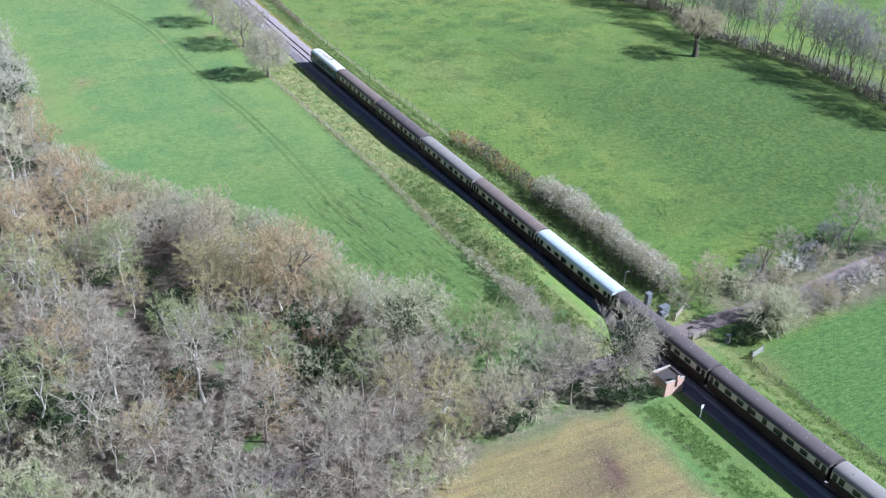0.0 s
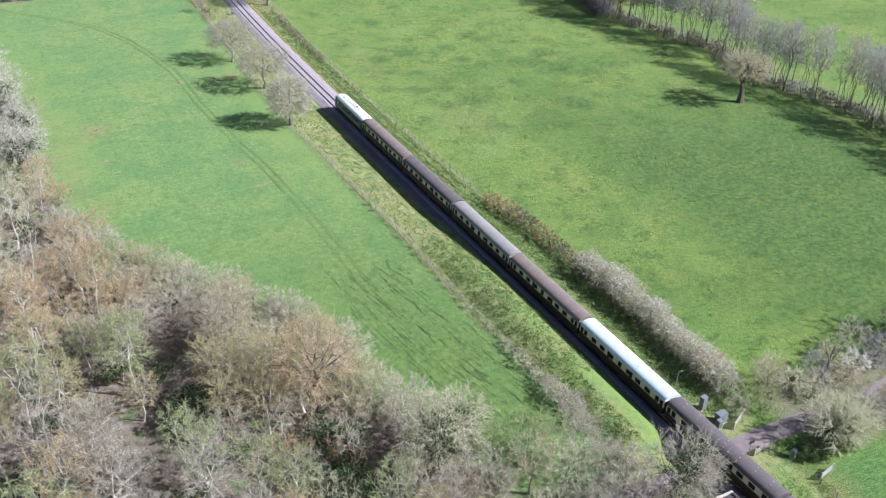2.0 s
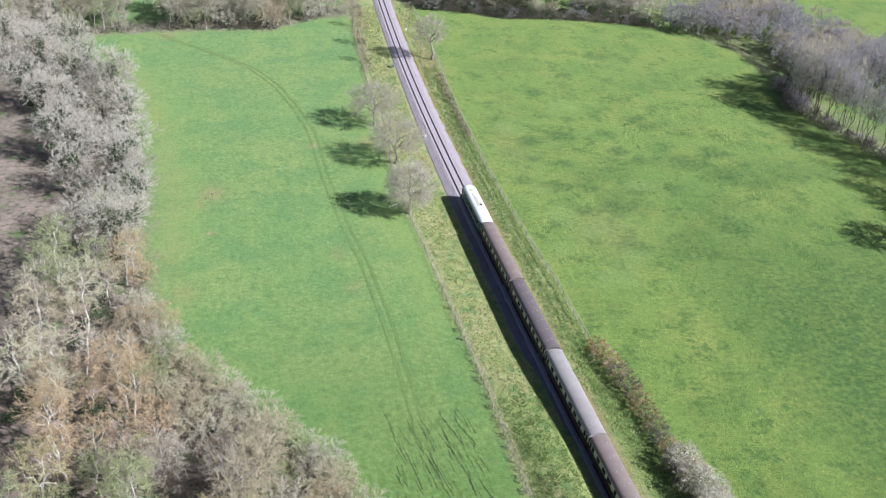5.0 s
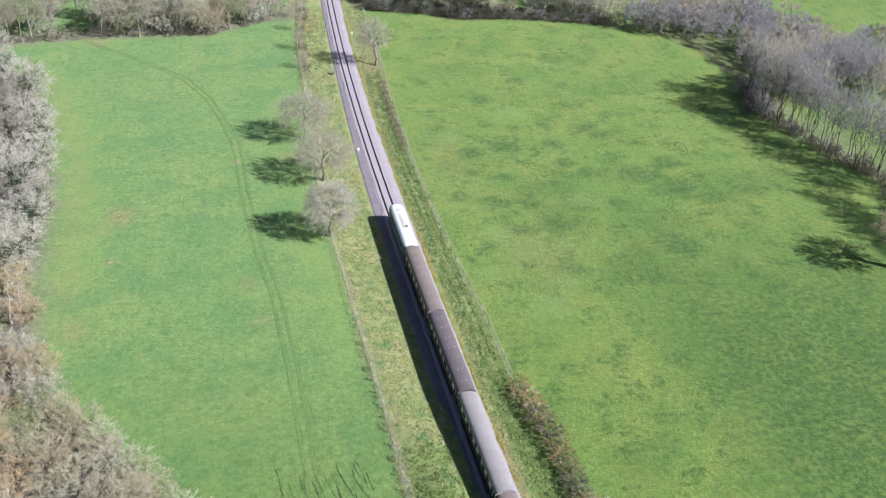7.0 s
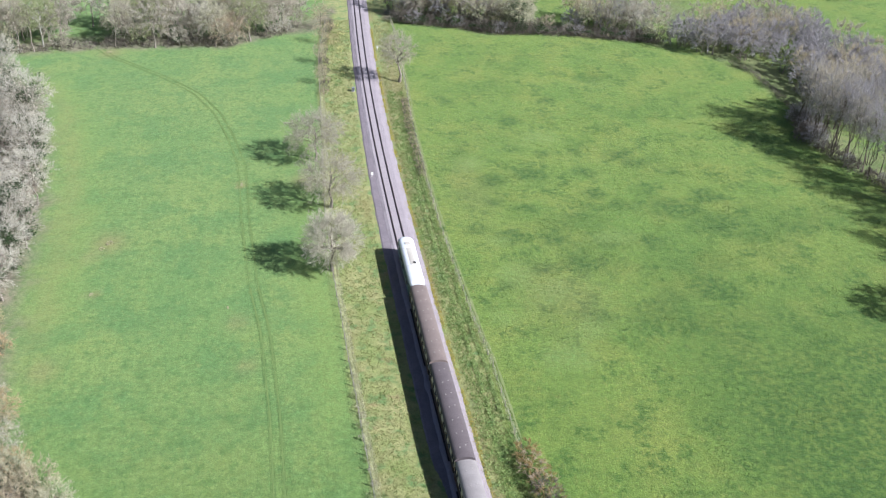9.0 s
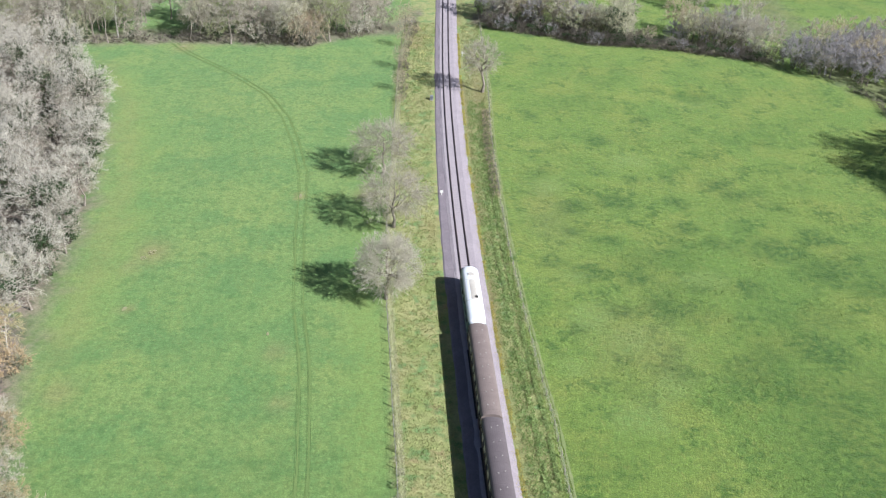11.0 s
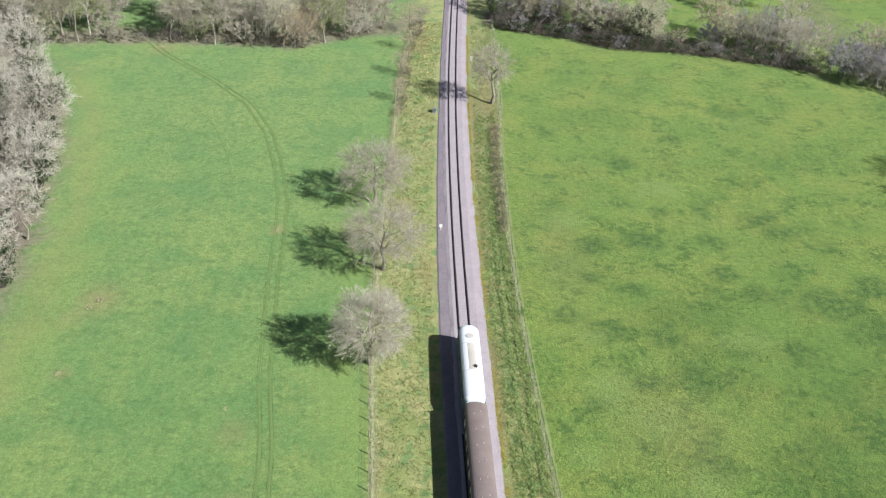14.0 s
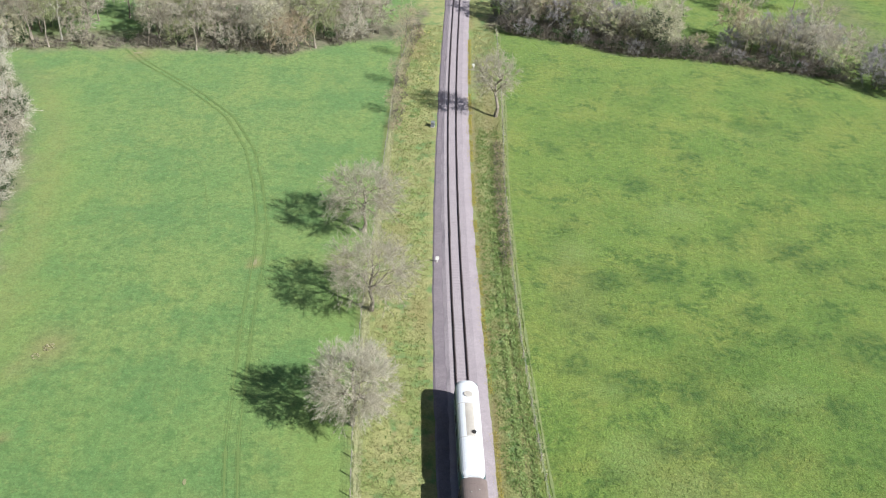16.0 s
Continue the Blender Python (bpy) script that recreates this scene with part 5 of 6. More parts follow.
for i, y in enumerate((207, 221, 224, 226.5, 229, 251, 254, 281, 284)):
    plant("evergreen", along(WOOD_EDGE, y) - RNG.uniform(0.8, 4.5), y, "dark ivy bush at the field edge", "bush", "undergrowth of the wood", RNG.uniform(0.8, 1.3), variant=i % 2)
plant("oak", -42.7, 114.0, "large spreading bare oak above the wood", group="trees of the west wood", size=1.05, variant=1, twig=TWIG_TAN, bark=DARK_BARK, turn=60)
for i, (x, y) in enumerate(scatter(215, -105, -26, 62, 300, 3.1, in_wood, 22)):
    q, dense = RNG.random(), wave(x, y, 11, 43)
    if (dense < -0.2 and q < 0.6) or q < 0.16:
        plant("evergreen", x, y, "dark holly and ivy bush under the trees", "bush", "undergrowth of the wood", RNG.uniform(0.6, 1.1), variant=i % 2)
    elif y < 190 and i % 3:
        plant("shrub", x, y, "bare twiggy shrub under the trees", "bush", "undergrowth of the wood", RNG.uniform(0.8, 1.35), twig=(TWIG_BEIGE, TWIG_TAN, TWIG_GREY, TWIG_LICHEN, TWIG_RED)[i % 5], variant=i % 2)
    elif y < 190:
        plant("bramble", x, y, "brown bramble tangle under the trees", "bush", "undergrowth of the wood", RNG.uniform(0.8, 1.5), twig=(TWIG_RED, TWIG_DARK, TWIG_BEIGE, TWIG_DARK)[i % 4], variant=i % 2)

for a, b, c in HOLLOWS:
    for j in range(7):
        t, d = j * 2.4, c * math.sqrt((j + 0.3) / 7)
        plant("evergreen", a + d * math.cos(t), b + d * math.sin(t), "dark glossy holly clump in a hollow of the wood", "bush", "undergrowth of the wood", RNG.uniform(0.8, 1.25), variant=j % 2)
for x, y, k in ((-59.5, 130, 0.8), (-63, 131, 1.0), (-74, 124, 1.1), (-66.5, 131.5, 0.9), (-44, 108, 1.3), (-41, 105.5, 1.1), (-46.5, 104, 1.0), (-80, 105, 1.4), (-83, 112, 1.3), (-78, 98, 1.2), (-66, 96, 1.1), (-53, 92, 1.0), (-61, 103, 1.0)):
    plant("evergreen", x, y, "dark glossy holly clump in a hollow of the wood", "bush", "undergrowth of the wood", k, variant=int(x) % 2)

for a, b, c in CLEARINGS[2:]:
    for j in range(9):
        t, d = j * 2.4, c * math.sqrt((j + 0.3) / 9)
        plant("bramble", a + d * math.cos(t), b + d * math.sin(t), "flattened rusty bracken in a clearing of the wood", "bush", "undergrowth of the wood", RNG.uniform(0.5, 0.8), twig=BRACKEN, squash=0.45, variant=j % 2)
# fallen branches, coloured dark to carry the shade of these clearings
for a, b, c in CLEARINGS[:2]:
    for j in range(12):
        t, d = j * 2.4 + 1, c * math.sqrt((j + 0.3) / 12)
        plant("bramble", a + d * math.cos(t), b + d * math.sin(t), "fallen brushwood coloured dark for the shade of a clearing", "bush", "undergrowth of the wood", RNG.uniform(0.6, 1.0), twig=TWIG_DARK, squash=0.5, variant=j % 2)

for x, y, k in ((-48.3, 133.6, 0.95), (-50.3, 130.4, 1.0), (-46.8, 138.2, 0.9), (-51.0, 126.8, 0.95)):
    plant("wood", x, y, "tall bare tree shading a clearing in the wood", "tree", "trees of the west wood", k, twig=TWIG_BEIGE)

# the belt across the north
n = 0
for row in range(5):
    for x in np.arange(-122, -17, 3.8):
        px = x + RNG.uniform(-1.6, 1.6)
        q = RNG.random()
        n += 1
        if (-76.5 < px < -67.5 and row < 4) or (row == 4 and q < 0.35):
            continue
        y = along(NORTH_EDGE, px) + 1.8 + row * 4.0 + RNG.uniform(-1.0, 1.4)
        tone = (TWIG_GREY, TWIG_WHITE, TWIG_LICHEN, TWIG_GREY, TWIG_OLIVE, TWIG_GREY, TWIG_PALE)[n % 7]
        if row == 0 and q < 0.3:
            plant("thicket", px, y, "bare twiggy thicket at the field's north edge", "bush", "north belt", RNG.uniform(0.65, 0.95), twig=tone, variant=n % 2)
        elif row == 0 or (row == 1 and q < 0.4):
            plant("wood" if q < 0.85 else "pole", px, y, "bare tree with a pale trunk in the north belt", "tree", "north belt", RNG.uniform(0.9, 1.2), twig=tone, bark=PALE_BARK if n % 3 == 0 else BARK, variant=n % 3)
        else:
            plant("far_tree" if q < 0.7 else "far_thicket", px, y, "bare tree in the north belt", "tree", "north belt", RNG.uniform(0.9, 1.2), twig=tone, variant=n % 2)
for x, y in ((-38, 317.5), (-34.5, 318.0), (-36.5, 320.5)):
    plant("thicket", x, y, "dense brown-twigged thicket in the north belt", "bush", "north belt", 1.1, twig=TWIG_RED)
plant("shrub", -21.5, 330.0, "white blossoming bush in the north belt", "bush", "north belt", 0.9, twig=BLOSSOM)
plant("shrub", -24.5, 327.5, "white blossoming bush in the north belt", "bush", "north belt", 0.7, twig=BLOSSOM)
for i, x in enumerate(np.arange(-120, -18, 3.4)):
    px = x + RNG.uniform(-1, 1)
    if i % 3:
        plant("bramble", px, along(NORTH_EDGE, px) + RNG.uniform(1.0, 2.8), "dark tangled bramble under the north belt", "bush", "north belt", RNG.uniform(0.9, 1.5), twig=TWIG_DARK, variant=i % 2)
    else:
        plant("evergreen", px, along(NORTH_EDGE, px) + RNG.uniform(2.5, 5.0), "dark ivy bush under the north belt", "bush", "north belt", RNG.uniform(0.6, 0.9))
for i, x in enumerate(np.arange(10.5, 99, 2.3)):
    for row in range(3):
        if x > 80 and (row == 0 or i % 2):
            continue
        px = x + RNG.uniform(-0.9, 0.9)
        y = along(NORTH_EDGE, px) + 1.6 + 3.2 * row + RNG.uniform(-0.6, 0.8)
        tone = (TWIG_DARK, TWIG_GREY, TWIG_DARK, TWIG_MAUVE, TWIG_GREY, TWIG_DARK, TWIG_OLIVE)[int(3.5 + 3.4 * wave(px, y, 4, 45))] if row else (TWIG_DARK, TWIG_DARK, TWIG_MAUVE, TWIG_DARK, TWIG_DARK)[i % 5]
        if row == 2:
            if RNG.random() < 0.5:
                plant("far_thicket", px, y, "bare bushy tree behind the north hedge", "tree", "north hedge", RNG.uniform(0.6, 1.0), twig=tone, variant=i % 2)
        elif row == 0 or RNG.random() < 0.7:
            plant("shrub", px, y, "dense brown hedge shrub along the field's north edge", "bush", "north hedge", RNG.uniform(0.75, 1.1) * (1.0 + 0.1 * row + 0.35 * float(wave(px, 0, 9, 46))), twig=tone, variant=i % 2)
    if x > 80:
        continue
    plant("bramble", x + 1.1, along(NORTH_EDGE, x + 1.1) + 0.6, "dark bramble at the foot of the north hedge", "bush", "north hedge", RNG.uniform(0.7, 1.1), twig=TWIG_DARK, variant=i % 2)
    if i % 4:
        plant("evergreen", x, along(NORTH_EDGE, x) + RNG.uniform(0.8, 2.2), "dark ivy bush in the hedge bottom", "bush", "north hedge", RNG.uniform(0.5, 0.95), variant=i % 2)
for i, (x, y) in enumerate(scatter(44, 10, 100, 326, 350, 3.6, lambda x, y: 7 < y - along(NORTH_EDGE, x) < 17 and not 48 < x < 62 and not (72 < x < 76), 25)):
    plant("far_thicket" if i % 3 else "far_tree", x, y, "bare bushy tree behind the north hedge", "tree", "north hedge", RNG.uniform(0.8, 1.2), twig=(TWIG_GREY, TWIG_BEIGE, TWIG_MAUVE, TWIG_LICHEN)[i % 4], bark=DARK_BARK, variant=i % 2)
for i, (x, d, s, kind, tw, bark) in enumerate(((12.5, 7, 0.85, "far_tree", TWIG_MAUVE, DARK_BARK), (16, 5, 0.8, "far_tree", TWIG_GREY, DARK_BARK), (19.5, 8, 0.95, "far_tree", TWIG_BEIGE, DARK_BARK), (22.5, 5, 0.8, "far_tree", TWIG_MAUVE, DARK_BARK), (25.5, 9, 0.95, "far_tree", TWIG_BEIGE, DARK_BARK), (28.5, 6, 0.8, "far_tree", TWIG_OLIVE, DARK_BARK), (31.5, 10, 0.9, "far_tree", TWIG_MAUVE, DARK_BARK), (34.5, 6, 0.8, "far_thicket", TWIG_DARK, DARK_BARK), (37.5, 8, 0.85, "far_tree", TWIG_GREY, DARK_BARK), (43.7, 2.6, 1.1, "ivied", TWIG_LICHEN, BARK), (45.5, 4.5, 0.8, "ivied", TWIG_LICHEN, BARK), (48, 4, 0.6, "thicket", TWIG_GREY, BARK), (53, 5, 0.65, "thicket", TWIG_BEIGE, BARK), (63, 5, 0.55, "alder", TWIG_GREY, DARK_BARK), (66, 6, 0.62, "alder", TWIG_MAUVE, DARK_BARK), (69.2, 5, 0.66, "alder", TWIG_GREY, DARK_BARK), (72, 6, 0.6, "alder", TWIG_MAUVE, DARK_BARK), (60, 7, 0.8, "far_thicket", TWIG_MAUVE, DARK_BARK), (74, 9, 0.9, "far_thicket", TWIG_LICHEN, BARK), (78.0, 9, 0.8, "spread", TWIG_PALE, PALE_BARK), (82, 6, 0.95, "far_thicket", TWIG_LICHEN, BARK), (87, 5, 1.15, "far_thicket", TWIG_MAUVE, BARK), (89, 9, 1.2, "far_thicket", TWIG_MAUVE, BARK), (92, 6, 1.1, "far_thicket", TWIG_MAUVE, BARK), (95, 7, 1.0, "wood", TWIG_MAUVE, BARK), (84, 12, 0.9, "far_tree", TWIG_GREY, BARK))):
    y = along(NORTH_EDGE, x) + d
    words = "bare tree hung with dark ivy in the north hedge" if kind == "ivied" else "bleached pale tree above the north hedge" if bark is PALE_BARK else "slim bare tree above the north hedge"
    plant(kind, x, y, words, "tree", "north hedge", s, twig=tw, bark=bark, variant=i % 2)

# alders along the stream to the east
for i, y in enumerate(np.arange(120, 262, 2.15)):
    for row in range(2):
        x = along(EAST_WOOD, y) + 2.2 + 3.6 * row + RNG.uniform(-1.1, 1.1)
        if (row and i % 2) or RNG.random() < 0.14:
            continue
        plant("alder", x, y + RNG.uniform(-0.8, 0.8), "tall slim bare alder along the stream", "tree", "alders by the stream", RNG.uniform(0.78, 1.06), twig=TWIG_MAUVE if i % 4 else TWIG_GREY, variant=i % 4)
    if i % 5 < 4:
        plant("shrub", along(EAST_WOOD, y) + RNG.uniform(0.5, 3.5), y, "dark bare bush under the alders", "bush", "alders by the stream", RNG.uniform(0.65, 1.1), twig=TWIG_DARK if i % 4 else TWIG_MAUVE, variant=i % 2)
    plant("bramble", along(EAST_WOOD, y) + RNG.uniform(-0.2, 2.5), y + 1.0, "dark bramble on the stream bank", "bush", "alders by the stream", RNG.uniform(0.8, 1.3), twig=TWIG_DARK, variant=i % 2)
east_mass = lambda x, y: x > along(EAST_WOOD, y) + (1.5 if y < 266 else 8.0) and y > 252 and y > 318 - 0.9 * (x - 84) - 60 * (x > 100) and x < 150 - 0.25 * (y - 250) and not (104 < x < 120 and 296 < y < 304)
for i, (x, y) in enumerate(scatter(120, 84, 150, 250, 330, 3.2, east_mass, 23)):
    tw = (TWIG_MAUVE, TWIG_GREY, TWIG_MAUVE, TWIG_BEIGE, TWIG_MAUVE)[i % 5]
    if y < 266:
        plant("alder" if i % 3 else "wood", x, y, "bare mauve-grey tree in the eastern wood", "tree", "eastern wood", RNG.uniform(0.8, 1.0) if i % 3 else RNG.uniform(1.1, 1.4), twig=tw, variant=i % 3)
    else:
        plant("far_thicket", x, y, "bushy mauve-grey bare tree in the eastern wood", "tree", "eastern wood", RNG.uniform(0.95, 1.35), twig=tw, variant=i % 2)
    if y > 266 and i % 3 == 0:
        plant("shrub", x - 1.5, y - 2.0, "dark bare bush at the foot of the eastern wood", "bush", "eastern wood", RNG.uniform(0.7, 1.1), twig=TWIG_DARK, variant=i % 2)
for i, y in enumerate(np.arange(268, 302, 1.7)):
    plant("bramble", along(EAST_WOOD, y) + RNG.uniform(0.3, 1.2), y, "dark low bramble on the stream bank", "bush", "eastern wood", RNG.uniform(0.45, 0.7), twig=TWIG_DARK, variant=i % 2)
for i, y in enumerate(np.arange(250, 267, 1.6)):
    plant("shrub", along(EAST_WOOD, y) + RNG.uniform(0.5, 4.0), y, "dark bare bush at the foot of the eastern wood", "bush", "eastern wood", RNG.uniform(0.8, 1.3), twig=TWIG_DARK if i % 2 else TWIG_MAUVE, variant=i % 2)

# hedges and copses farther off
for i, s in enumerate(np.linspace(0, 1, 34)):
    x, y = 140 + 100 * s, 287 - 52 * s + 3 * math.sin(9 * s)
    plant("far_tree", x + 6, y, "bare tree in the distant hedgerow", "tree", "distant hedgerow", RNG.uniform(0.7, 1.0), twig=(TWIG_MAUVE, TWIG_DARK, TWIG_GREY)[i % 3], variant=i % 2)
for i, (x, y) in enumerate(scatter(60, -150, 180, 352, 420, 5.5, lambda x, y: abs(x - track_x(y)) > 9 and wave(x, y, 22, 77) > 0.0, 24)):
    plant("far_tree", x, y, "bare tree in the country beyond the belt", "tree", "distant trees", RNG.uniform(0.8, 1.05), twig=(TWIG_GREY, TWIG_MAUVE, TWIG_BEIGE, TWIG_DARK)[i % 4], variant=i % 2)

# ---- fences, hut and lineside things ----


def build_fence(name, line, y0, y1, pitch, label, tall=1.15):
    root = tagged(new(name), label, "fence")
    post = box(0, 0, tall / 2 - 0.2, 0.11, 0.11, tall + 0.4, 0.012)
    me = bpy.data.meshes.new("post")
    post.to_mesh(me)
    post.free()
    me.materials.append(TIMBER)
    r = np.random.default_rng(int(y0))
    spots = []
    for y in np.arange(y0, y1, pitch):
        x = along(line, y) + r.uniform(-0.06, 0.06)
        o = part("post", me, None, root)
        o.matrix_basis = pose(x, y, float(height(x, y)), r.uniform(-4, 4), r.uniform(-4, 4), r.uniform(0, 90))
        spots.append((x, y, float(height(x, y))))
    spots = np.array(spots)
    for h in (0.45, 0.8, 1.08):
        w = Wood()
        w.tube(spots + np.array((0, 0, h)), np.full(len(spots), 0.012), 3)
        part("wire", w.mesh("wire", WIRE), None, root)
    return root


build_fence("field_fence", WEST_FENCE, 97, 338, 2.9, "weathered post and wire fence along the west verge")
build_fence("field_fence", EAST_FENCE, 160, 338, 3.0, "weathered post and wire fence along the east verge")
build_fence("field_fence", EAST_FENCE, 46, 77, 2.8, "post and wire fence beside the green crop")

BRICK = Paint("hut_brick", 0.9)
bt = BRICK.add("ShaderNodeTexBrick")
bt.inputs["Scale"].default_value = 1.0
for k, v in (("Brick Width", 0.225), ("Row Height", 0.075), ("Mortar Size", 0.006)):
    bt.inputs[k].default_value = v
for k, v in (("Color1", (0.50, 0.27, 0.20, 1)), ("Color2", (0.58, 0.36, 0.28, 1)), ("Mortar", (0.55, 0.50, 0.45, 1))):
    bt.inputs[k].default_value = v
tex = BRICK.add("ShaderNodeMapping")
tex.inputs["Rotation"].default_value = (radians(90), 0, 0)
BRICK.link(BRICK.pos("object"), tex.inputs["Vector"])
BRICK.link(tex.outputs["Vector"], bt.inputs["Vector"])
BRICK = BRICK.done(BRICK.mix(BRICK.span(BRICK.noise(1.3, 4, 0.6, "object"), 0.4, 0.7, 0, 0.4), bt.outputs["Color"], (0.62, 0.48, 0.40)))
SLATE = worn("slate", (0.06, 0.055, 0.058), (0.085, 0.078, 0.078), 1.5, 0.7, bump=0.4, fine=7)
STONE = worn("pale_coping", (0.46, 0.43, 0.39), (0.36, 0.34, 0.30), 2, 0.9)
WHITE = worn("white_paint", (0.78, 0.78, 0.75), (0.66, 0.66, 0.62), 2, 0.6)
OLD_PAINT = worn("old_white_paint", (0.40, 0.40, 0.39), (0.30, 0.30, 0.28), 2, 0.7)
CABINET = worn("grey_cabinet", (0.20, 0.215, 0.23), (0.15, 0.165, 0.18), 2, 0.5)


def build_hut():
    hut = tagged(new("crossing_hut"), "small pinkish brick crossing hut with a dark flat roof", "hut")
    w, d, h = 3.1, 2.7, 2.3
    for y in (-d / 2, d / 2):
        part("wall", box(0, y, h / 2, w, 0.23, h), BRICK, hut)
    for x in (-w / 2 + 0.115, w / 2 - 0.115):
        part("wall", box(x, 0, h / 2, 0.23, d - 0.24, h), BRICK, hut)
    roof = part("roof", prism([(-w / 2 + 0.2, h - 0.35), (w / 2 - 0.2, h - 0.35), (w / 2 - 0.2, h - 0.12), (-w / 2 + 0.2, h - 0.25)], -d / 2 + 0.1, d / 2 - 0.1), SLATE, hut, "dark felted roof")
    for y in (-d / 2, d / 2):
        part("coping", box(0, y, h + 0.04, w + 0.1, 0.32, 0.09, 0.02), STONE, hut, "pale stone coping")
    for x in (-w / 2 + 0.1, w / 2 - 0.1):
        part("coping", box(x, 0, h + 0.04, 0.3, d - 0.32, 0.09, 0.02), SLATE, hut)
    ch = part("chimney", box(0.35, -d / 2 - 0.02, h + 0.25, 0.42, 0.4, 0.9, 0.02), BRICK, hut)
    part("chimney_pot", drum(0.35, -d / 2 - 0.02, h + 0.82, 0.13, 0.35, "z", 12), DARK, ch)
    part("stove_pipe", drum(0.2, -d / 2 - 0.2, h - 0.45, 0.07, 1.1, "z", 10), DARK, hut)
    dr = part("door", box(w / 2 + 0.01, -0.6, 1.0, 0.06, 0.85, 2.0, 0.01), DARK, hut)
    part("door_frame", box(w / 2 - 0.01, -0.6, 1.03, 0.06, 1.0, 2.1, 0.01), WHITE, dr)
    win = part("window", box(w / 2 + 0.01, 0.8, 1.5, 0.05, 0.8, 0.9, 0.01), GLASS, hut)
    part("window_frame", box(w / 2 - 0.005, 0.8, 1.5, 0.05, 0.95, 1.05, 0.01), WHITE, win)
    hut.matrix_basis = pose(-3.8, 77.2, -0.05, 0, 0, 3)


build_hut()


def build_cabinet(x, y, w, d, h, turn, label):
    c = tagged(new("relay_cabinet"), label, "equipment cabinet", "lineside cabinets")
    part("body", box(0, 0, h / 2 + 0.1, w, d, h, 0.02), CABINET, c)
    part("lid", box(0, 0, h + 0.13, w + 0.1, d + 0.1, 0.07, 0.02), CABINET, c)
    part("plinth", box(0, 0, 0.05, w + 0.12, d + 0.12, 0.2, 0.01), STONE, c)
    for s in (-1, 1):
        dr = part("door", box(s * w / 4, -d / 2 - 0.012, h / 2 + 0.1, w / 2 - 0.03, 0.03, h - 0.12, 0.006), CABINET, c)
        part("handle", box(s * 0.06, -d / 2 - 0.04, h / 2 + 0.15, 0.03, 0.03, 0.16), DARK, dr)
    c.matrix_basis = pose(x, y, float(height(x, y)), 0, 0, turn)


build_cabinet(6.5, 94.6, 0.9, 0.7, 1.9, 10, "tall grey steel relay cabinet beside the crossing")
build_cabinet(6.9, 91.3, 1.5, 0.9, 1.5, 5, "wide grey steel relay cabinet beside the crossing")
build_cabinet(5.9, 90.4, 0.6, 0.6, 1.2, 0, "small grey steel cabinet beside the crossing")
build_cabinet(-5.9, 285.6, 0.9, 0.6, 0.8, 80, "low pale lineside cabinet beside the track")
build_cabinet(11.2, 82.0, 0.6, 0.5, 1.1, 20, "small grey cabinet by the lane")


def build_post(name, x, y, h, label, category, head=None, colour=WHITE):
    p = tagged(new(name), label, category)
    part("pole", drum(0, 0, h / 2 - 0.15, 0.06, h + 0.3, "z", 10), colour, p)
    part("foot", box(0, 0, 0.06, 0.3, 0.3, 0.16, 0.02), STONE, p)
    if head == "board":
        part("board", box(0, -0.05, h - 0.2, 0.5, 0.05, 0.6, 0.01), WHITE, p)
    elif head == "lamp":
        a = part("arm", box(0.25, 0, h, 0.6, 0.06, 0.06, 0.01), colour, p)
        part("lantern", box(0.55, 0, h - 0.04, 0.35, 0.16, 0.1, 0.02), CABINET, a)
    elif head == "lights":
        b = part("backboard", box(0, -0.06, h - 0.3, 0.95, 0.05, 0.45, 0.02), DARK, p)
        for s in (-0.27, 0.27):
            part("lens", drum(s, -0.1, h - 0.3, 0.11, 0.08, "y", 14), GLASS, b)
    p.matrix_basis = pose(x, y, float(height(x, y)), 0, 0, 0)


build_post("lamp_post", 5.4, 99.2, 3.4, "slim grey lamp post beside the track", "lamp post", "lamp", WIRE)
build_post("marker_post", -3.6, 70.5, 2.0, "white whistle board on a post beside the track", "sign post", "board")
build_post("marker_post", -5.3, 241.0, 1.0, "short white marker post beside the ballast", "marker post", "board")
build_post("marker_post", 2.6, 313.5, 1.1, "short white marker post beside the ballast", "marker post", "board")
build_post("crossing_signal", 6.0, 84.6, 2.6, "dark crossing signal with two lamps on a post", "crossing signal", "lights", WIRE)


def build_gate(x, y, length, turn, label, paint=WHITE):
    g = tagged(new("field_gate"), label, "gate", "gates by the crossing")
    for s in (0, 1):
        part("gate_post", box(s * length, 0, 0.55, 0.16, 0.16, 1.5, 0.02), paint, g)
    for i in range(5):
        part("rail", box(length / 2, 0, 0.3 + 0.2 * i, length, 0.05, 0.1, 0.01), paint, g)
    part("brace", prism([(0.1, 0.25), (0.22, 0.25), (length - 0.1, 1.1), (length - 0.22, 1.1)], -0.04, 0.0), paint, g)
    for s in (0.3, 0.7):
        part("upright", box(length * s, 0.04, 0.7, 0.08, 0.04, 0.95), paint, g)
    g.matrix_basis = pose(x, y, float(height(x, y)), 0, 0, turn)


build_gate(11.4, 77.3, 2.7, 14, "pale grey painted five-bar field gate beside the lane", OLD_PAINT)
build_gate(6.6, 84.2, 3.0, 6, "pale wooden crossing gate beside the lane", TIMBER)
build_gate(7.6, 89.4, 3.2, 28, "pale wooden wing fence beside the lane", TIMBER)

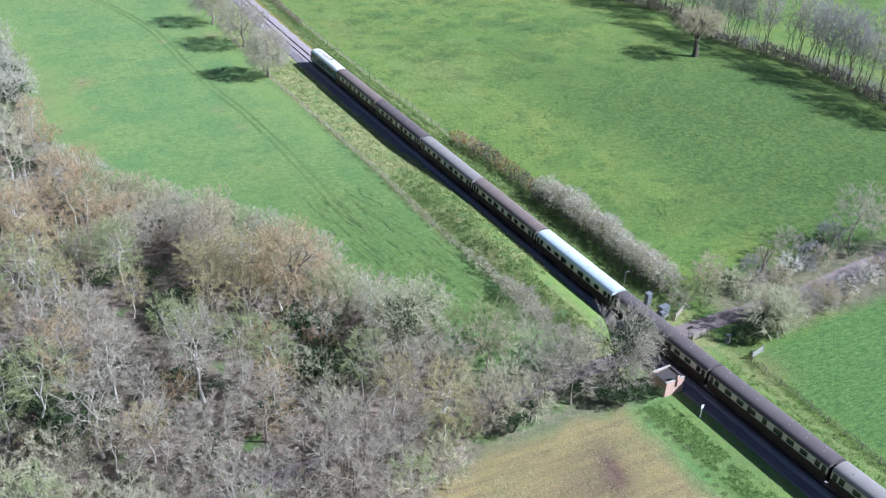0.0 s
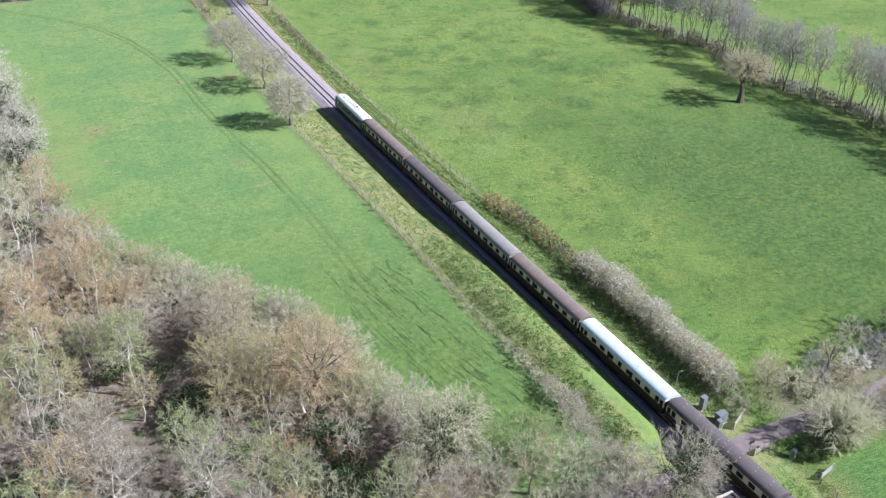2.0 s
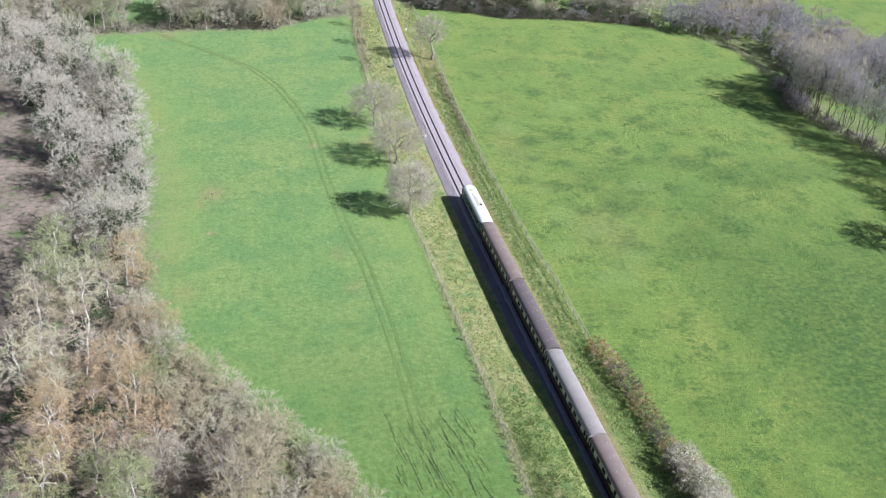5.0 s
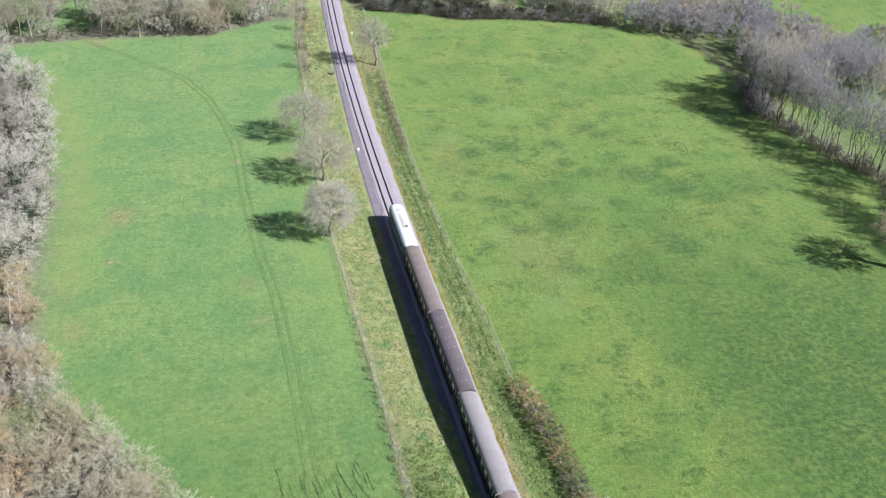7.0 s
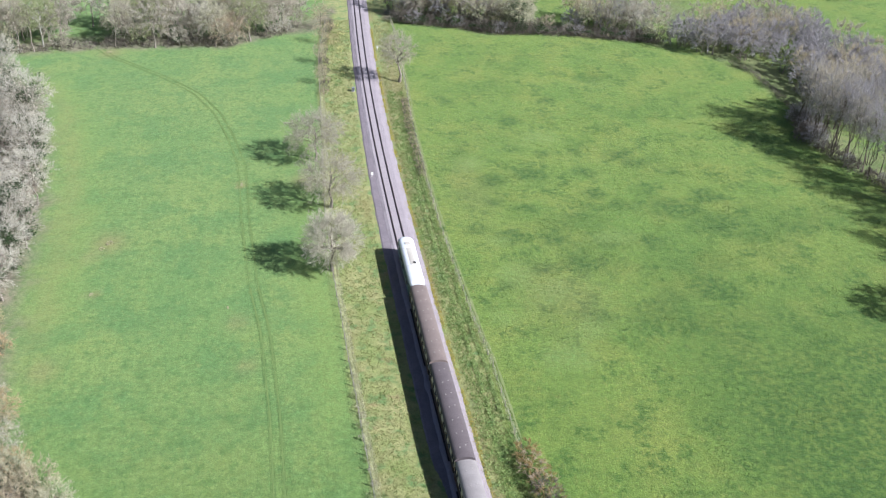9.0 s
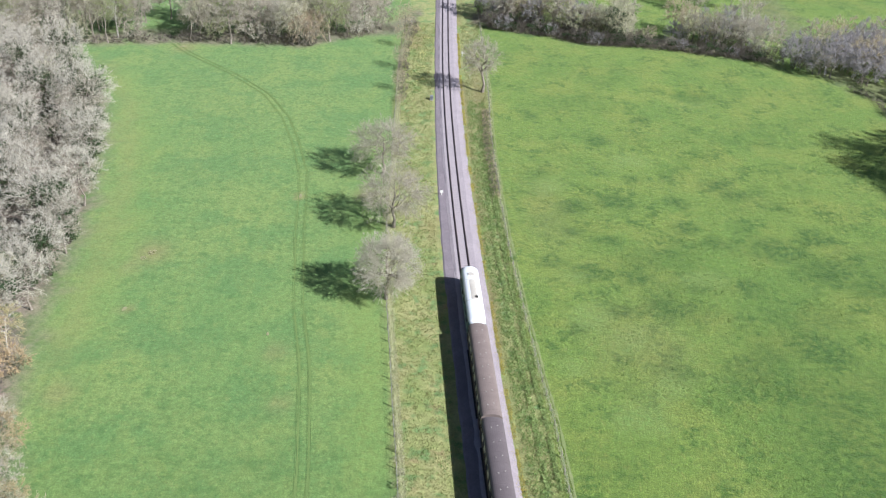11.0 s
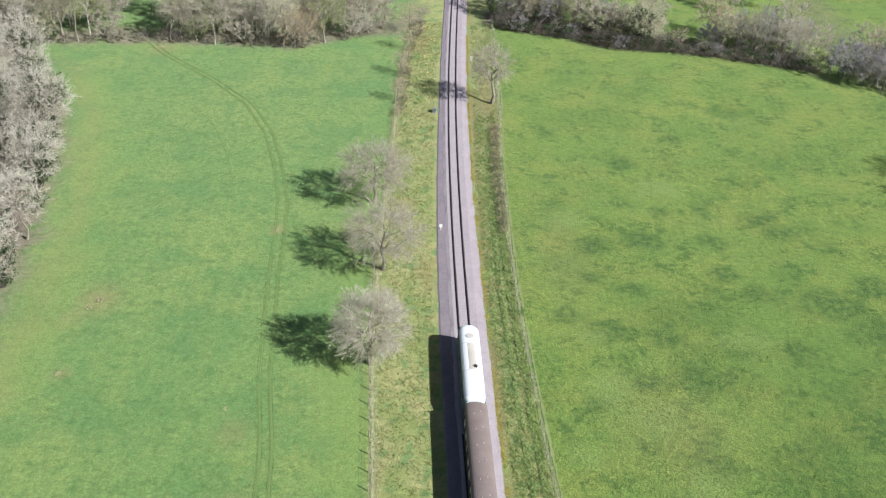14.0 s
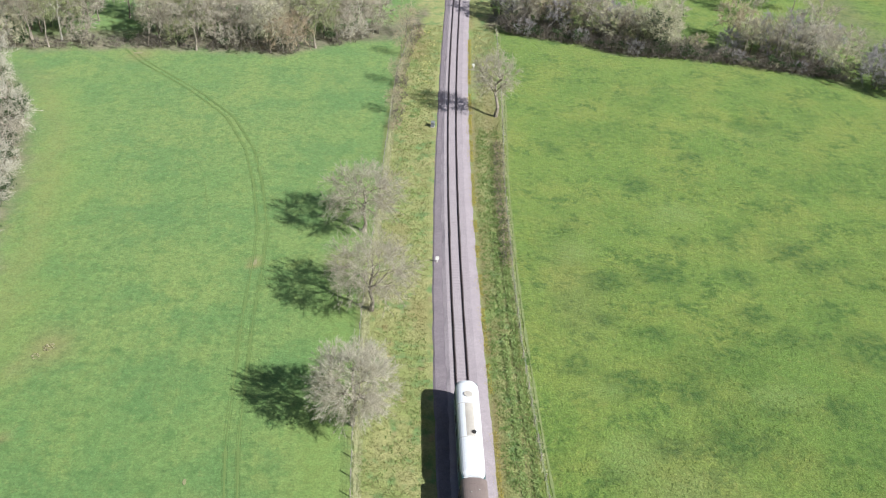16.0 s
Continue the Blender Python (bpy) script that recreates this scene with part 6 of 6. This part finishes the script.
# ---- rough grass ----


def tufts(name, points, tall, blades, width, material, label, seed):
    r = np.random.default_rng(seed)
    k = len(points)
    at = np.repeat(np.c_[points, height(points[:, 0], points[:, 1]) - 0.02], blades, 0)
    at[:, :2] += r.normal(size=(k * blades, 2)) * 0.12
    way = unit(np.c_[r.normal(size=(k * blades, 2)) * 0.55, np.full(k * blades, 0.75)])
    w = Wood()
    w.slivers(at, way, r.uniform(0.5, 1.2, k * blades) * tall, np.full(k * blades, width), r)
    tagged(new(name, w.mesh(name, material)), label, "grass", kind="stuff")


def verge_points(count, x_of, spread, y0, y1, seed, patch=0.0, size=4.0):
    r = np.random.default_rng(seed)
    y = r.uniform(y0, y1, count)
    x = x_of(y) + r.uniform(-spread, spread, count)
    keep = wave(x, y, size, seed) > patch
    lawn = (y < 106) & (x > track_x(y) - 6.6) & (x < track_x(y))
    return np.c_[x, y][keep & (np.abs(y - 85.5) > 4.5) & ~lawn]


west_mid = lambda y: (along(WEST_FENCE, y) + track_x(y) - 4.0) / 2
east_mid = lambda y: (along(EAST_FENCE, y) + track_x(y) + 3.6) / 2
tufts("rough_grass", np.concatenate([verge_points(22000, west_mid, 4.3, 86, 338, 51, -0.55, 1.2), verge_points(13000, east_mid, 2.3, 90, 338, 52, -0.5, 1.2)]), 0.27, 3, 0.08, TUFT, "rough yellow-green grass tufts on the verge", 61)
tufts("verge_weeds", np.concatenate([verge_points(5000, west_mid, 3.6, 92, 150, 53, -0.2, 1.0), verge_points(3200, west_mid, 4.0, 150, 338, 54, 0.0, 1.4), verge_points(9000, east_mid, 2.0, 92, 285, 55, -0.4, 1.0)]), 0.3, 3, 0.13, TUFT_GREEN, "leafy green weeds on the verge", 62)
tufts("lineside_grass", np.concatenate([verge_points(5500, lambda y: track_x(y) - 7.4, 3.2, 44, 75, 76, -0.5, 1.1), verge_points(2500, lambda y: track_x(y) + 5.5, 2.6, 44, 79, 77, -0.4, 1.1)]), 0.3, 3, 0.10, TUFT_GREEN, "rough green grass beside the line", 65)
tufts("dry_grass", np.concatenate([verge_points(10500, lambda y: along(WEST_FENCE, y) + 0.6, 0.45, 118, 290, 56, -0.9), verge_points(2000, lambda y: along(WEST_FENCE, y) + 0.5, 0.5, 290, 336, 59, -0.6), verge_points(3500, lambda y: along(EAST_FENCE, y) + 0.2, 0.35, 160, 338, 57, -0.5), verge_points(5000, lambda y: 0 * y - 24, 13.0, 44, 74, 58, -0.2)]), 0.25, 4, 0.07, TUFT_DRY, "dry pale grass along the fences", 63)
tufts("bank_grass", verge_points(9000, lambda y: track_x(y) + 3.05, 0.6, 140, 330, 80, -0.35, 2.5), 0.26, 3, 0.08, BANK, "ochre grass at the foot of the ballast", 66)


def field_points(count, x0, x1, y0, y1, seed, least):
    r = np.random.default_rng(seed)
    x, y = r.uniform(x0, x1, count), r.uniform(y0, y1, count)
    keep = (wave(x, y, 6.5, seed) + 0.7 * wave(x, y, 2.2, seed + 1) > least) & (x > along(EAST_FENCE, y) + 1.5) & (x < along(EAST_WOOD, y) - 2) & (y < along(NORTH_EDGE, x) - 3)
    return np.c_[x, y][keep]


tufts("tussocks", field_points(22000, 8, 108, 100, 268, 71, 0.15), 0.2, 4, 0.11, TUSSOCK, "darker grass tussocks dotted over the east meadow", 64)


def leaf_bed(name, points, label, seed, leaf=DOCK, big=1.0):
    r = np.random.default_rng(seed)
    w = Wood()
    at = np.c_[points, height(points[:, 0], points[:, 1]) + 0.05 + 0.4 * np.abs(wave(points[:, 0], points[:, 1], 1.1, seed)) * r.uniform(0.3, 1.0, len(points))]
    w.leaves(at, r.uniform(0.10, 0.24, len(points)) * big, r, 0.4)
    tagged(new(name, w.mesh(name, leaf)), label, "weeds", kind="stuff")


leaf_bed("dock_weeds", np.concatenate([verge_points(1300, lambda y: track_x(y) - 8.6 + 0.03 * (y - 92), 2.2, 92, 134, 66, 0.0, 0.9), verge_points(5500, lambda y: (track_x(y) + along(EAST_FENCE, y)) / 2 + 0.6, 2.0, 93, 168, 67, -0.2, 0.9), verge_points(3200, lambda y: (track_x(y) + 4.4 + along(EAST_FENCE, y)) / 2 - 0.3, 0.35, 166, 250, 78, -0.5, 0.8), verge_points(3200, lambda y: along(EAST_FENCE, y) - 1.0, 0.3, 166, 250, 79, -0.5, 0.8), verge_points(3500, lambda y: (along(WEST_FENCE, y) + track_x(y) - 4.2) / 2, 2.6, 250, 335, 68, 0.2, 1.4)]), "leafy green docks and nettles on the verge", 69)
leaf_bed("daffodils", np.concatenate([verge_points(800, lambda y: track_x(y) - 5.6, 1.4, 296, 338, 72, 0.1, 2.0), verge_points(60, lambda y: track_x(y) + 5.0, 1.0, 318, 336, 73, 0.1, 2.0)]), "pale yellow daffodils flowering on the verge", 74, DAFFODIL, 1.1)
